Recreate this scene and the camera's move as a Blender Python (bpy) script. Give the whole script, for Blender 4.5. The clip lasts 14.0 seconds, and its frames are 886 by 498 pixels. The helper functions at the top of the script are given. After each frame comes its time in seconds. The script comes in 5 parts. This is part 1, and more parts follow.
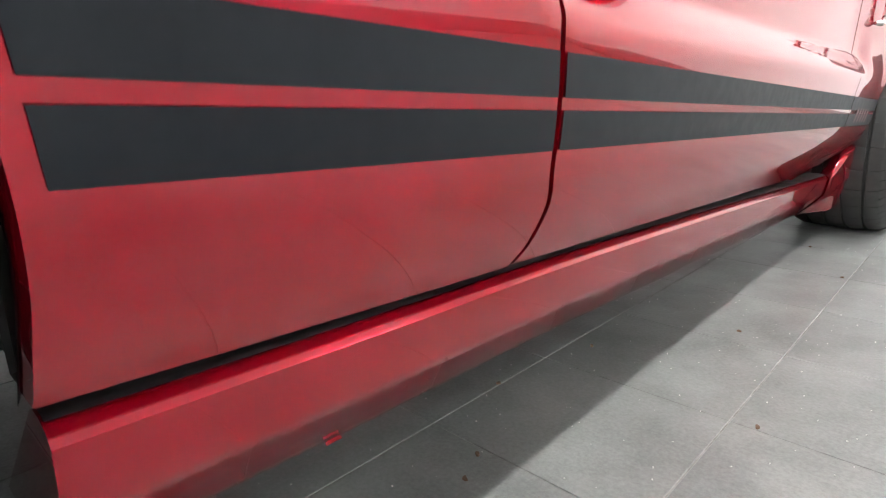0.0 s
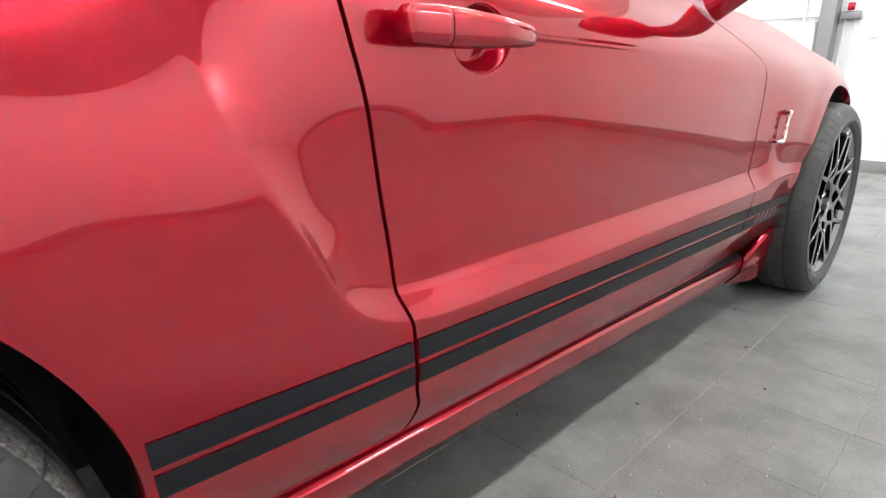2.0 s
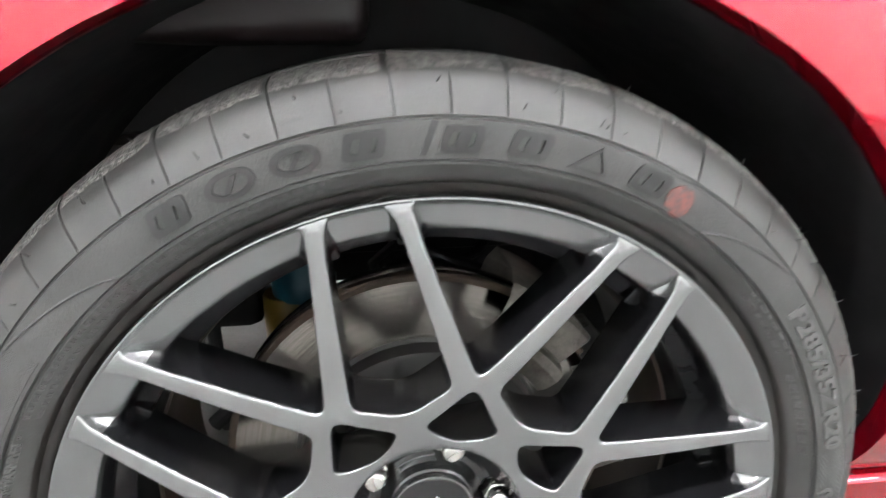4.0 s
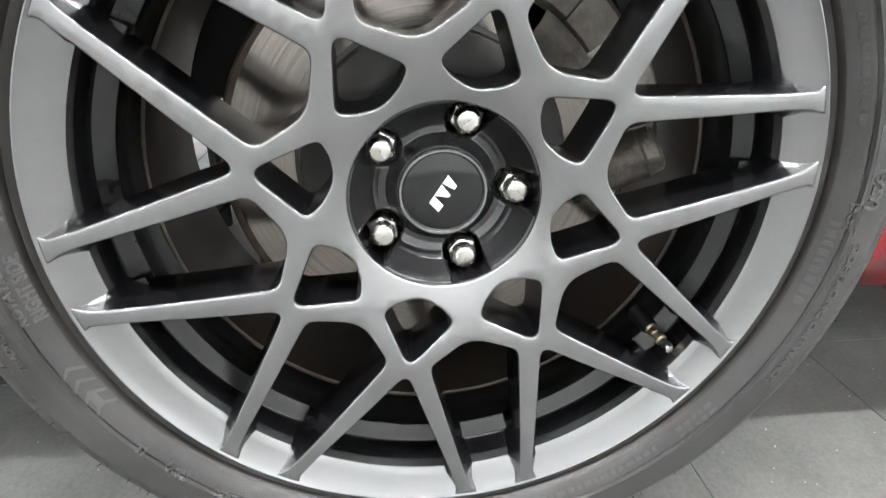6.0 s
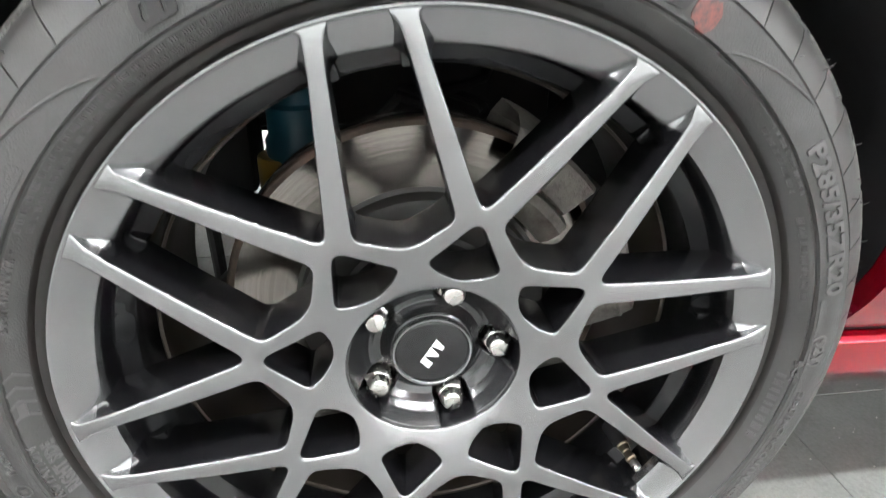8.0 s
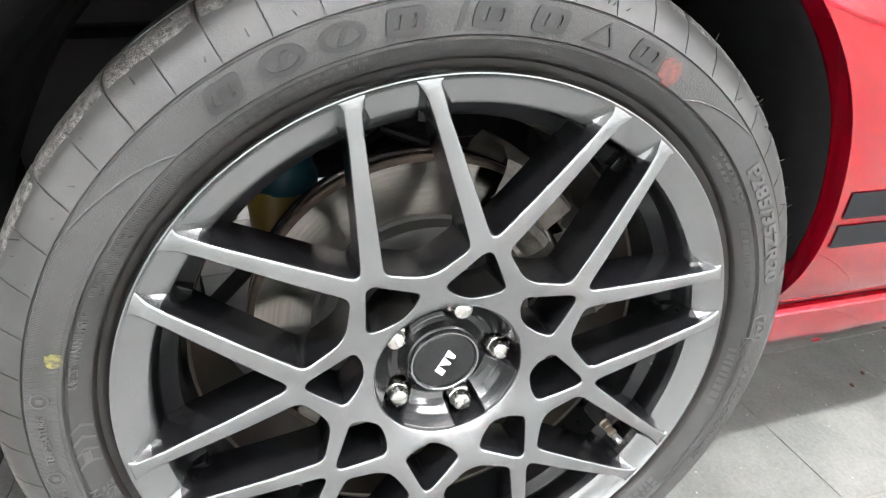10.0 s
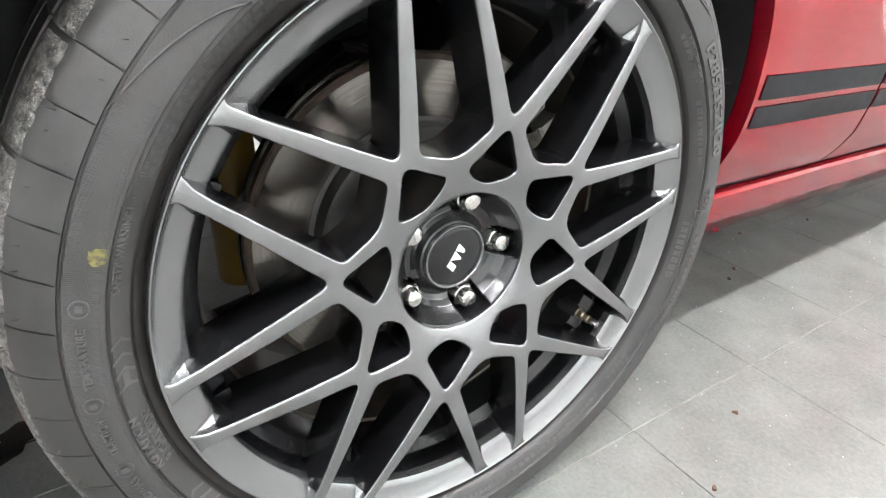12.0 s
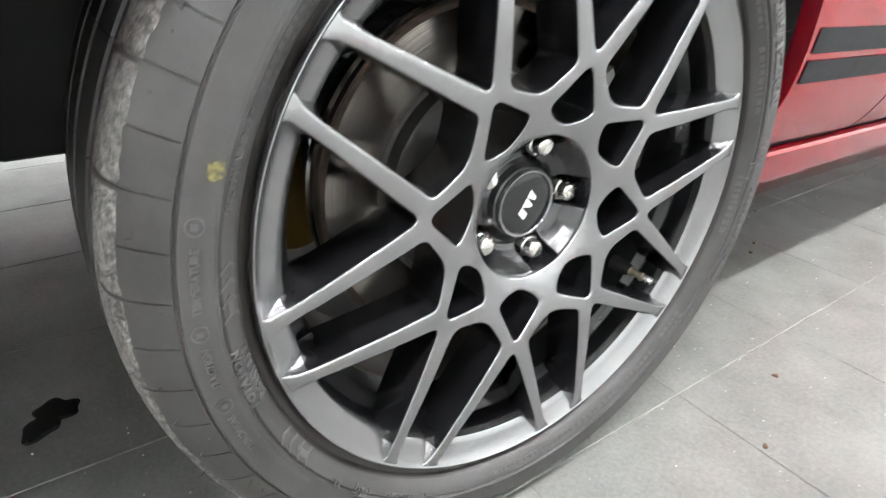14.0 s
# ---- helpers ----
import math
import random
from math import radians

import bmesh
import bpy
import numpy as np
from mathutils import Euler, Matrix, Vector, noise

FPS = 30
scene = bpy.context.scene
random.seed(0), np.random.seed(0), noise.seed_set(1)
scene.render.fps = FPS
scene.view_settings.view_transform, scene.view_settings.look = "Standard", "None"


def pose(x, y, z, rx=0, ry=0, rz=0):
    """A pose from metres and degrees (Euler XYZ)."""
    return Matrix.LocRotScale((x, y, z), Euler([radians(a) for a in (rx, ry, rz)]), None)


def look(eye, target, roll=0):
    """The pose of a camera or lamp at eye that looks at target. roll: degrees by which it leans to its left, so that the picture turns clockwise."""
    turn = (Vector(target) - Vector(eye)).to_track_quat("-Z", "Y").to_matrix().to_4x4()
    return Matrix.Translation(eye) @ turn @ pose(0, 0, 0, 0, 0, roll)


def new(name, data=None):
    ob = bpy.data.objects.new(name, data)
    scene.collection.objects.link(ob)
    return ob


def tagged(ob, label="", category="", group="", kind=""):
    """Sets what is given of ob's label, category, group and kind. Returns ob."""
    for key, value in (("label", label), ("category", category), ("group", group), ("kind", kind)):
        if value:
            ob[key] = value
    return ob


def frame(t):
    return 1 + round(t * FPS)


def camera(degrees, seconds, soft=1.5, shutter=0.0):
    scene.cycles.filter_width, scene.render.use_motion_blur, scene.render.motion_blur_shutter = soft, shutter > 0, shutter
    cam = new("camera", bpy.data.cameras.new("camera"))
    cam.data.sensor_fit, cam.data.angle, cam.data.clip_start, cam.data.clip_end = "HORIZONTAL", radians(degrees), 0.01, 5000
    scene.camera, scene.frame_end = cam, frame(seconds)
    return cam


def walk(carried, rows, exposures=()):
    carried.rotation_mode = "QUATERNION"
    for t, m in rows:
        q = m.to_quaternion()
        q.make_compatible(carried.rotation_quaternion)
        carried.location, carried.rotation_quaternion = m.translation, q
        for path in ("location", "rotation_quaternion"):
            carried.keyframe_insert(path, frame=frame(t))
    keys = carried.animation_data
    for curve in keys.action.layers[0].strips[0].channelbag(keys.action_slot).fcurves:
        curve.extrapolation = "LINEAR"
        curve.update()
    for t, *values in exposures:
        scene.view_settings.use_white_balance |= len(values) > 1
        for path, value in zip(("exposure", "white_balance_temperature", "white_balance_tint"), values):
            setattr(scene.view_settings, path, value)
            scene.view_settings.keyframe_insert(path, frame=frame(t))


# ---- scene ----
cam = camera(74.4, 14.0, soft=1.0, shutter=0.4)
PATH = [
    (0, (0.212, 0.334, 0.462), (-1.119, 1.734, -0.057), -0.9),
    (0.5, (0.25, 0.318, 0.519), (-1.078, 1.713, -0.024), -0.9),
    (1, (0.333, 0.302, 0.628), (-0.997, 1.684, 0.062), -0.7),
    (1.5, (0.414, 0.277, 0.74), (-0.921, 1.651, 0.166), -0.3),
    (2, (0.462, 0.258, 0.79), (-0.893, 1.61, 0.209), 0.0),
    (2.5, (0.4294, 0.2218, 0.7864), (-1.0298, 1.4386, 0.1619), 0.68),
    (3, (0.4168, 0.1294, 0.7909), (-1.2713, 0.9743, 0.1305), -0.54),
    (3.5, (0.3901, 0.0132, 0.7618), (-1.4447, 0.5424, 0.1673), -0.01),
    (4, (0.3451, -0.0518, 0.7125), (-1.5342, 0.1944, 0.0739), -0.44),
    (4.2, (0.3378, -0.0657, 0.6942), (-1.5341, 0.1812, 0.0348), -0.02),
    (6.3, (0.3782, -0.0616, 0.4933), (-1.4124, 0.1491, -0.3723), 0.68),
    (6.5, (0.3807, -0.0608, 0.4939), (-1.4058, 0.1426, -0.382), 0.3),
    (7, (0.3759, -0.0574, 0.5515), (-1.4045, 0.1609, -0.3331), 0.55),
    (7.5, (0.3557, -0.0572, 0.6052), (-1.4156, 0.1769, -0.2936), 0.68),
    (8, (0.3515, -0.0603, 0.6524), (-1.4144, 0.1942, -0.2515), 0.9),
    (8.2, (0.3562, -0.0642, 0.6739), (-1.4072, 0.1964, -0.2331), 0.96),
    (10.3, (0.3815, -0.1721, 0.704), (-1.2821, 0.4326, -0.227), 0.18),
    (10.5, (0.3818, -0.2014, 0.6964), (-1.2446, 0.4872, -0.242), 0.47),
    (11, (0.3771, -0.2578, 0.6648), (-1.1708, 0.5864, -0.2793), 0.81),
    (11.5, (0.3698, -0.2687, 0.6401), (-1.131, 0.6707, -0.29), 0.85),
    (12, (0.3674, -0.2895, 0.6273), (-1.1139, 0.6679, -0.3156), 1.36),
    (12.5, (0.3747, -0.301, 0.6249), (-1.0985, 0.6692, -0.3175), 1.43),
    (13, (0.3829, -0.3212, 0.6345), (-1.0818, 0.6606, -0.3093), 1.45),
    (13.5, (0.3796, -0.3338, 0.6289), (-1.0787, 0.6594, -0.3129), 1.48),
    (14, (0.3371, -0.3675, 0.5754), (-1.1187, 0.6374, -0.3578), 1.34),
]
EXPOSURES = [(0, 0.2), (1, 0.13), (2, -0.25), (3, -0.2), (3.6, 0.25), (4.2, 1.04), (6.3, 0.55), (7.2, 0.66), (8.2, 0.95), (10.3, 1.2), (11.2, 0.84), (12.0, 0.74), (14, 0.70)]
walk(cam, [(t, look(eye, target, roll)) for t, eye, target, roll in PATH], EXPOSURES)

from mathutils import geometry

# ---- light ----
HUB_Z = 0.345          # centre of the wheel arches
AXLE_Y, AXLE_Z = -0.0113, 0.3551      # centre of the rear wheel

world = bpy.data.worlds.new("world")
scene.world = world
world.use_nodes = True
world.node_tree.nodes["Background"].inputs[0].default_value = (0.9, 0.95, 1.0, 1)
world.node_tree.nodes["Background"].inputs[1].default_value = 0.05


# ---- materials ----
def material(name, color, rough=0.5, metal=0.0, coat=0.0, coat_rough=0.03, spec=0.5, emit=None, strength=0.0):
    m = bpy.data.materials.new(name)
    m.use_nodes = True
    b = m.node_tree.nodes["Principled BSDF"]
    b.inputs["Base Color"].default_value = (*color, 1)
    b.inputs["Roughness"].default_value = rough
    b.inputs["Metallic"].default_value = metal
    b.inputs["Coat Weight"].default_value = coat
    b.inputs["Coat Roughness"].default_value = coat_rough
    b.inputs["Specular IOR Level"].default_value = spec
    if emit:
        b.inputs["Emission Color"].default_value = (*emit, 1)
        b.inputs["Emission Strength"].default_value = strength
    return m


def node(m, kind, **inputs):
    n = m.node_tree.nodes.new(kind)
    for key, value in inputs.items():
        n.inputs[key.replace("_", " ")].default_value = value
    return n


def link(m, a, out, b, into):
    m.node_tree.links.new(a.outputs[out], b.inputs[into])


def worn(m, scale, low, high, fine=None, rough=None, bump=0.0, bump_scale=None, detail=6.0, spread=(0.35, 0.65), coat_bump=False):
    """Mix two colours by noise, vary the roughness, and add fine relief."""
    b = m.node_tree.nodes["Principled BSDF"]
    co = node(m, "ShaderNodeTexCoord")
    n1 = node(m, "ShaderNodeTexNoise", Scale=scale, Detail=detail, Roughness=0.6)
    link(m, co, "Object", n1, "Vector")
    ramp = node(m, "ShaderNodeMapRange")
    ramp.inputs["From Min"].default_value, ramp.inputs["From Max"].default_value = spread
    link(m, n1, "Fac", ramp, "Value")
    last = ramp
    if fine:
        n2 = node(m, "ShaderNodeTexNoise", Scale=fine, Detail=4.0, Roughness=0.7)
        link(m, co, "Object", n2, "Vector")
        add = node(m, "ShaderNodeMath")
        add.operation = "MULTIPLY_ADD"
        add.inputs[1].default_value = 0.6
        sub = node(m, "ShaderNodeMath")
        sub.operation = "SUBTRACT"
        sub.inputs[1].default_value = 0.3
        sub.use_clamp = True
        link(m, n2, "Fac", add, 0)
        link(m, ramp, "Result", add, 2)
        link(m, add, "Value", sub, 0)
        last = sub
    mix = node(m, "ShaderNodeMix")
    mix.data_type = "RGBA"
    mix.inputs["A"].default_value, mix.inputs["B"].default_value = (*low, 1), (*high, 1)
    m.node_tree.links.new(last.outputs[0], mix.inputs["Factor"])
    m.node_tree.links.new(mix.outputs["Result"], b.inputs["Base Color"])
    if rough:
        r = node(m, "ShaderNodeMapRange")
        r.inputs["To Min"].default_value, r.inputs["To Max"].default_value = rough
        m.node_tree.links.new(last.outputs[0], r.inputs["Value"])
        link(m, r, "Result", b, "Roughness")
    if bump:
        n3 = node(m, "ShaderNodeTexNoise", Scale=bump_scale or scale * 8, Detail=3.0)
        link(m, co, "Object", n3, "Vector")
        bp = node(m, "ShaderNodeBump", Strength=bump, Distance=0.002)
        link(m, n3, "Fac", bp, "Height")
        link(m, bp, "Normal", b, "Normal")
        if coat_bump:
            link(m, bp, "Normal", b, "Coat Normal")
    return m


def ringed(m, low, high):
    """Fine turning marks round the axle, as on a worn brake disc."""
    b = m.node_tree.nodes["Principled BSDF"]
    co = node(m, "ShaderNodeTexCoord")
    sep = node(m, "ShaderNodeSeparateXYZ")
    link(m, co, "Object", sep, "Vector")
    com = node(m, "ShaderNodeCombineXYZ")
    link(m, sep, "Y", com, "X")
    link(m, sep, "Z", com, "Y")
    length = node(m, "ShaderNodeVectorMath")
    length.operation = "LENGTH"
    link(m, com, "Vector", length, 0)
    n = node(m, "ShaderNodeTexNoise", Scale=240.0, Detail=7.0, Roughness=0.65)
    n.noise_dimensions = "1D"
    m.node_tree.links.new(length.outputs["Value"], n.inputs["W"])
    mix = node(m, "ShaderNodeMix")
    mix.data_type = "RGBA"
    mix.inputs["A"].default_value, mix.inputs["B"].default_value = (*low, 1), (*high, 1)
    link(m, n, "Fac", mix, "Factor")
    m.node_tree.links.new(mix.outputs["Result"], b.inputs["Base Color"])
    bp = node(m, "ShaderNodeBump", Strength=0.15, Distance=0.0006)
    link(m, n, "Fac", bp, "Height")
    link(m, bp, "Normal", b, "Normal")
    b.inputs["Roughness"].default_value = 0.17
    b.inputs["Anisotropic"].default_value = 0.93
    b.inputs["Anisotropic Rotation"].default_value = 0.25
    tg = node(m, "ShaderNodeTangent")
    tg.direction_type, tg.axis = "RADIAL", "X"
    link(m, tg, "Tangent", b, "Tangent")


PAINT = material("red_paint", (0.38, 0.0014, 0.014), 0.22, 0.68, coat=1.0, coat_rough=0.016, spec=0.0)
worn(PAINT, 4, (0.37, 0.0013, 0.0135), (0.39, 0.0015, 0.0145), detail=2.0)
PAINT.node_tree.nodes["Principled BSDF"].inputs["Coat IOR"].default_value = 1.61
PAINT.node_tree.nodes["Principled BSDF"].inputs["Specular Tint"].default_value = (0.55, 0.01, 0.03, 1)
STRIPE = material("stripe_vinyl", (0.014, 0.015, 0.018), 0.42)
worn(STRIPE, 60, (0.006, 0.0075, 0.0105), (0.009, 0.0105, 0.0135), rough=(0.42, 0.48))
STRIPE.node_tree.nodes["Principled BSDF"].inputs["Specular IOR Level"].default_value = 0.2
RUBBER_SIDE = material("tyre_rubber", (0.05, 0.048, 0.046), 0.62)
worn(RUBBER_SIDE, 14, (0.030, 0.0292, 0.0288), (0.050, 0.0486, 0.0478), fine=260, rough=(0.42, 0.6), bump=0.22, bump_scale=800)
RUBBER_TREAD = material("tread_rubber", (0.04, 0.04, 0.04), 0.75)
worn(RUBBER_TREAD, 26, (0.020, 0.0198, 0.0192), (0.050, 0.0492, 0.0472), fine=420, rough=(0.45, 0.7), bump=0.08, bump_scale=700, spread=(0.30, 0.72))
BEAD = material("brown_bead_rubber", (0.020, 0.016, 0.014), 0.38)
worn(BEAD, 40, (0.012, 0.0105, 0.0098), (0.021, 0.0183, 0.0168), rough=(0.32, 0.45))
CEILING = material("grey_ceiling", (0.25, 0.25, 0.25), 0.8)
worn(CEILING, 2, (0.52, 0.52, 0.525), (0.60, 0.60, 0.605), fine=30)
SCUFF = material("scuffed_rubber", (0.16, 0.155, 0.15), 0.9)
worn(SCUFF, 190, (0.035, 0.0343, 0.033), (0.165, 0.160, 0.151), fine=900, rough=(0.8, 0.95), bump=1.0, bump_scale=420, spread=(0.36, 0.66))
MARK = material("raised_letter_rubber", (0.085, 0.082, 0.079), 0.5)
worn(MARK, 60, (0.056, 0.0550, 0.0545), (0.080, 0.0785, 0.0775), rough=(0.38, 0.5))
MARK_DARK = material("embossed_rubber", (0.03, 0.029, 0.028), 0.42)
worn(MARK_DARK, 60, (0.009, 0.0088, 0.0088), (0.015, 0.0147, 0.0146), rough=(0.4, 0.5))
RIM = material("satin_grey_rim", (0.2, 0.2, 0.2), 0.33, 0.85)
worn(RIM, 6, (0.245, 0.247, 0.251), (0.272, 0.274, 0.279), rough=(0.235, 0.275), detail=3.0, spread=(0.2, 0.8))
RIM_DARK = material("gloss_black_barrel", (0.018, 0.018, 0.02), 0.28, 0.3)
worn(RIM_DARK, 9, (0.016, 0.016, 0.018), (0.021, 0.021, 0.022), rough=(0.24, 0.32), detail=3.0, spread=(0.2, 0.8))
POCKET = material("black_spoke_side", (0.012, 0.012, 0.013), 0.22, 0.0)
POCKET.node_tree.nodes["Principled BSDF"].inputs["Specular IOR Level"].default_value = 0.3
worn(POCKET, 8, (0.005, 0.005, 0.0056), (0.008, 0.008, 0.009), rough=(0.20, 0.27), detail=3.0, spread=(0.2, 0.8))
LEDGE = material("gloss_black_ledge", (0.015, 0.015, 0.016), 0.2)
worn(LEDGE, 9, (0.012, 0.012, 0.013), (0.018, 0.018, 0.019), rough=(0.16, 0.22), detail=4.0, spread=(0.2, 0.8))
DARK_STEEL = material("dark_steel", (0.06, 0.055, 0.05), 0.4, 0.8)
BRACKET = material("dull_aluminium", (0.42, 0.41, 0.40), 0.5, 0.6)
worn(BRACKET, 25, (0.26, 0.245, 0.225), (0.46, 0.45, 0.43), fine=200, rough=(0.4, 0.6), bump=0.3, bump_scale=250)
HAT = material("dark_iron_hat", (0.1, 0.1, 0.1), 0.45, 0.7)
worn(HAT, 20, (0.05, 0.049, 0.048), (0.075, 0.073, 0.071), rough=(0.42, 0.5), spread=(0.2, 0.8))
BARREL = material("brown_dusty_barrel", (0.05, 0.042, 0.036), 0.5, 0.4)
worn(BARREL, 12, (0.045, 0.036, 0.030), (0.085, 0.068, 0.056), rough=(0.32, 0.45), detail=5.0, spread=(0.25, 0.75))
RUST = material("brown_disc_edge", (0.10, 0.06, 0.04), 0.5, 0.5)
worn(RUST, 60, (0.030, 0.022, 0.017), (0.080, 0.056, 0.042), fine=300, rough=(0.35, 0.6))
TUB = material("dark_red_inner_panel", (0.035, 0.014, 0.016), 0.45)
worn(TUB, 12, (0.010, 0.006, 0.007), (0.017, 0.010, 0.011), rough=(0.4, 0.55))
CHROME = material("chrome", (0.78, 0.76, 0.72), 0.16, 1.0)
worn(CHROME, 90, (0.60, 0.59, 0.56), (0.70, 0.69, 0.66), rough=(0.22, 0.30), detail=3)
GLOSS_BLACK = material("gloss_black_cap", (0.010, 0.010, 0.011), 0.12)
WHITE_MARK = material("white_print", (0.8, 0.8, 0.8), 0.5)
DISC = material("brake_steel", (0.42, 0.38, 0.34), 0.32, 1.0)
ringed(DISC, (0.095, 0.083, 0.074), (0.300, 0.280, 0.260))
IRON = material("cast_iron", (0.2, 0.19, 0.18), 0.6, 0.6)
worn(IRON, 30, (0.08, 0.072, 0.064), (0.26, 0.24, 0.215), fine=250, rough=(0.45, 0.8), bump=0.5, bump_scale=300)
BLACK = material("black_plastic_liner", (0.008, 0.008, 0.009), 0.7)
worn(BLACK, 10, (0.007, 0.0066, 0.008), (0.014, 0.0130, 0.0138), rough=(0.55, 0.8))
VALVE = material("worn_bronze_valve", (0.42, 0.35, 0.26), 0.36, 0.9)
BOWL = material("dark_satin_hub", (0.07, 0.07, 0.072), 0.25, 0.8)
worn(BOWL, 9, (0.060, 0.060, 0.062), (0.080, 0.080, 0.082), rough=(0.15, 0.2), detail=3.0, spread=(0.2, 0.8))
YELLOW = material("yellow_damper", (0.20, 0.12, 0.02), 0.4)
BLUE = material("blue_damper_cap", (0.008, 0.07, 0.10), 0.4)
TILE = material("grey_floor_tile", (0.25, 0.25, 0.24), 0.5)
GROUT = material("tile_grout", (0.30, 0.28, 0.24), 0.9)
worn(GROUT, 30, (0.17, 0.166, 0.157), (0.31, 0.303, 0.285), fine=200)
WALL = material("white_wall", (0.80, 0.81, 0.80), 0.6)
worn(WALL, 3, (0.68, 0.70, 0.69), (0.76, 0.78, 0.77), fine=80, rough=(0.5, 0.7))
SKIRTING = material("grey_skirting", (0.22, 0.22, 0.22), 0.5)
PIPE_GREY = material("grey_metal_column", (0.25, 0.25, 0.26), 0.45, 0.3)
LAMP = material("tube_lamp", (1, 1, 1), 0.5, emit=(0.985, 0.99, 1.0), strength=145.0)
PAINT_YELLOW = material("yellow_chalk", (0.13, 0.12, 0.04), 0.9)
worn(PAINT_YELLOW, 260, (0.05, 0.048, 0.040), (0.21, 0.19, 0.055), fine=900)
PAINT_RED = material("red_chalk", (0.11, 0.05, 0.045), 0.9)
worn(PAINT_RED, 260, (0.055, 0.040, 0.038), (0.17, 0.058, 0.050), fine=900)
FADED = material("faded_red_print", (0.11, 0.045, 0.05), 0.5)
WATER = material("dirty_water", (0.02, 0.02, 0.02), 0.03)
DIRT = material("brown_dirt", (0.12, 0.07, 0.04), 0.9)
GRIT = material("pale_grit", (0.55, 0.54, 0.50), 0.8)


# tile: stone print with blotches, grain, scuffs and a shade of its own for each piece
_b = TILE.node_tree.nodes["Principled BSDF"]
_co = node(TILE, "ShaderNodeNewGeometry")
_obj = node(TILE, "ShaderNodeObjectInfo")
_n1 = node(TILE, "ShaderNodeTexNoise", Scale=5.5, Detail=9.0, Roughness=0.62)
_n2 = node(TILE, "ShaderNodeTexNoise", Scale=160.0, Detail=4.0, Roughness=0.7)
_n3 = node(TILE, "ShaderNodeTexNoise", Scale=1.3, Detail=5.0, Roughness=0.6)
for _n in (_n1, _n2, _n3):
    link(TILE, _co, "Position", _n, "Vector")
_sum = node(TILE, "ShaderNodeMath")
_sum.operation = "MULTIPLY_ADD"
_sum.inputs[1].default_value = 0.62
link(TILE, _n2, "Fac", _sum, 0)
link(TILE, _n1, "Fac", _sum, 2)
_sum2 = node(TILE, "ShaderNodeMath")
_sum2.operation = "MULTIPLY_ADD"
_sum2.inputs[1].default_value = 0.07
link(TILE, _obj, "Random", _sum2, 0)
link(TILE, _sum, "Value", _sum2, 2)
_ramp = node(TILE, "ShaderNodeMapRange")
_ramp.inputs["From Min"].default_value, _ramp.inputs["From Max"].default_value = 0.52, 1.14
link(TILE, _sum2, "Value", _ramp, "Value")
_mix = node(TILE, "ShaderNodeMix")
_mix.data_type = "RGBA"
_mix.inputs["A"].default_value, _mix.inputs["B"].default_value = (0.098, 0.102, 0.097, 1), (0.258, 0.263, 0.252, 1)
link(TILE, _ramp, "Result", _mix, "Factor")
TILE.node_tree.links.new(_mix.outputs["Result"], _b.inputs["Base Color"])
_r = node(TILE, "ShaderNodeMapRange")
_r.inputs["From Min"].default_value, _r.inputs["From Max"].default_value = 0.35, 0.65
_r.inputs["To Min"].default_value, _r.inputs["To Max"].default_value = 0.30, 0.55
link(TILE, _n3, "Fac", _r, "Value")
link(TILE, _r, "Result", _b, "Roughness")
_bp = node(TILE, "ShaderNodeBump", Strength=0.25, Distance=0.001)
link(TILE, _n2, "Fac", _bp, "Height")
link(TILE, _bp, "Normal", _b, "Normal")


# ---- mesh helpers ----
def mesh_object(name, me, mat, parent=None, label="", smooth=35.0):
    ob = new(name, me)
    if mat and not me.materials:
        me.materials.append(mat)
    if smooth:
        me.shade_smooth()
        me.set_sharp_from_angle(angle=radians(smooth))
    if parent:
        ob.parent = parent
    if label:
        ob["label"] = label
    return ob


def part(name, bm, mat, parent, label="", smooth=35.0):
    me = bpy.data.meshes.new(name)
    bmesh.ops.recalc_face_normals(bm, faces=bm.faces)
    bm.to_mesh(me)
    bm.free()
    return mesh_object(name, me, mat, parent, label, smooth)


def add_grid(bm, rows, closed=False):
    """Faces between rows of points; closed joins the last row to the first."""
    vs = [[bm.verts.new(p) for p in row] for row in rows]
    n = len(vs)
    for i in range(n if closed else n - 1):
        a, b = vs[i], vs[(i + 1) % n]
        for j in range(len(a) - 1):
            bm.faces.new((a[j], a[j + 1], b[j + 1], b[j]))
    return vs


def add_box(bm, x0, x1, y0, y1, z0, z1, bevel=0.0, segs=2):
    r = bmesh.ops.create_cube(bm, size=1.0)
    bmesh.ops.scale(bm, vec=(x1 - x0, y1 - y0, z1 - z0), verts=r["verts"])
    bmesh.ops.translate(bm, vec=((x0 + x1) / 2, (y0 + y1) / 2, (z0 + z1) / 2), verts=r["verts"])
    if bevel:
        es = list({e for v in r["verts"] for e in v.link_edges})
        bmesh.ops.bevel(bm, geom=es, offset=bevel, segments=segs, affect="EDGES", profile=0.5)
    return bm


def lathe(bm, profile, seg=96, wobble=None, a0=0.0, a1=360.0):
    """Profile of (x, r), turned about the axle (the X axis)."""
    full = abs(a1 - a0) >= 359.9
    rows = []
    for k in range(seg if full else seg + 1):
        a = radians(a0 + (a1 - a0) * k / seg)
        row = []
        for i, (x, r) in enumerate(profile):
            if wobble:
                x, r = wobble(i, x, r, a)
            row.append((x, r * math.cos(a), r * math.sin(a)))
        rows.append(row)
    add_grid(bm, rows, closed=full)
    return bm


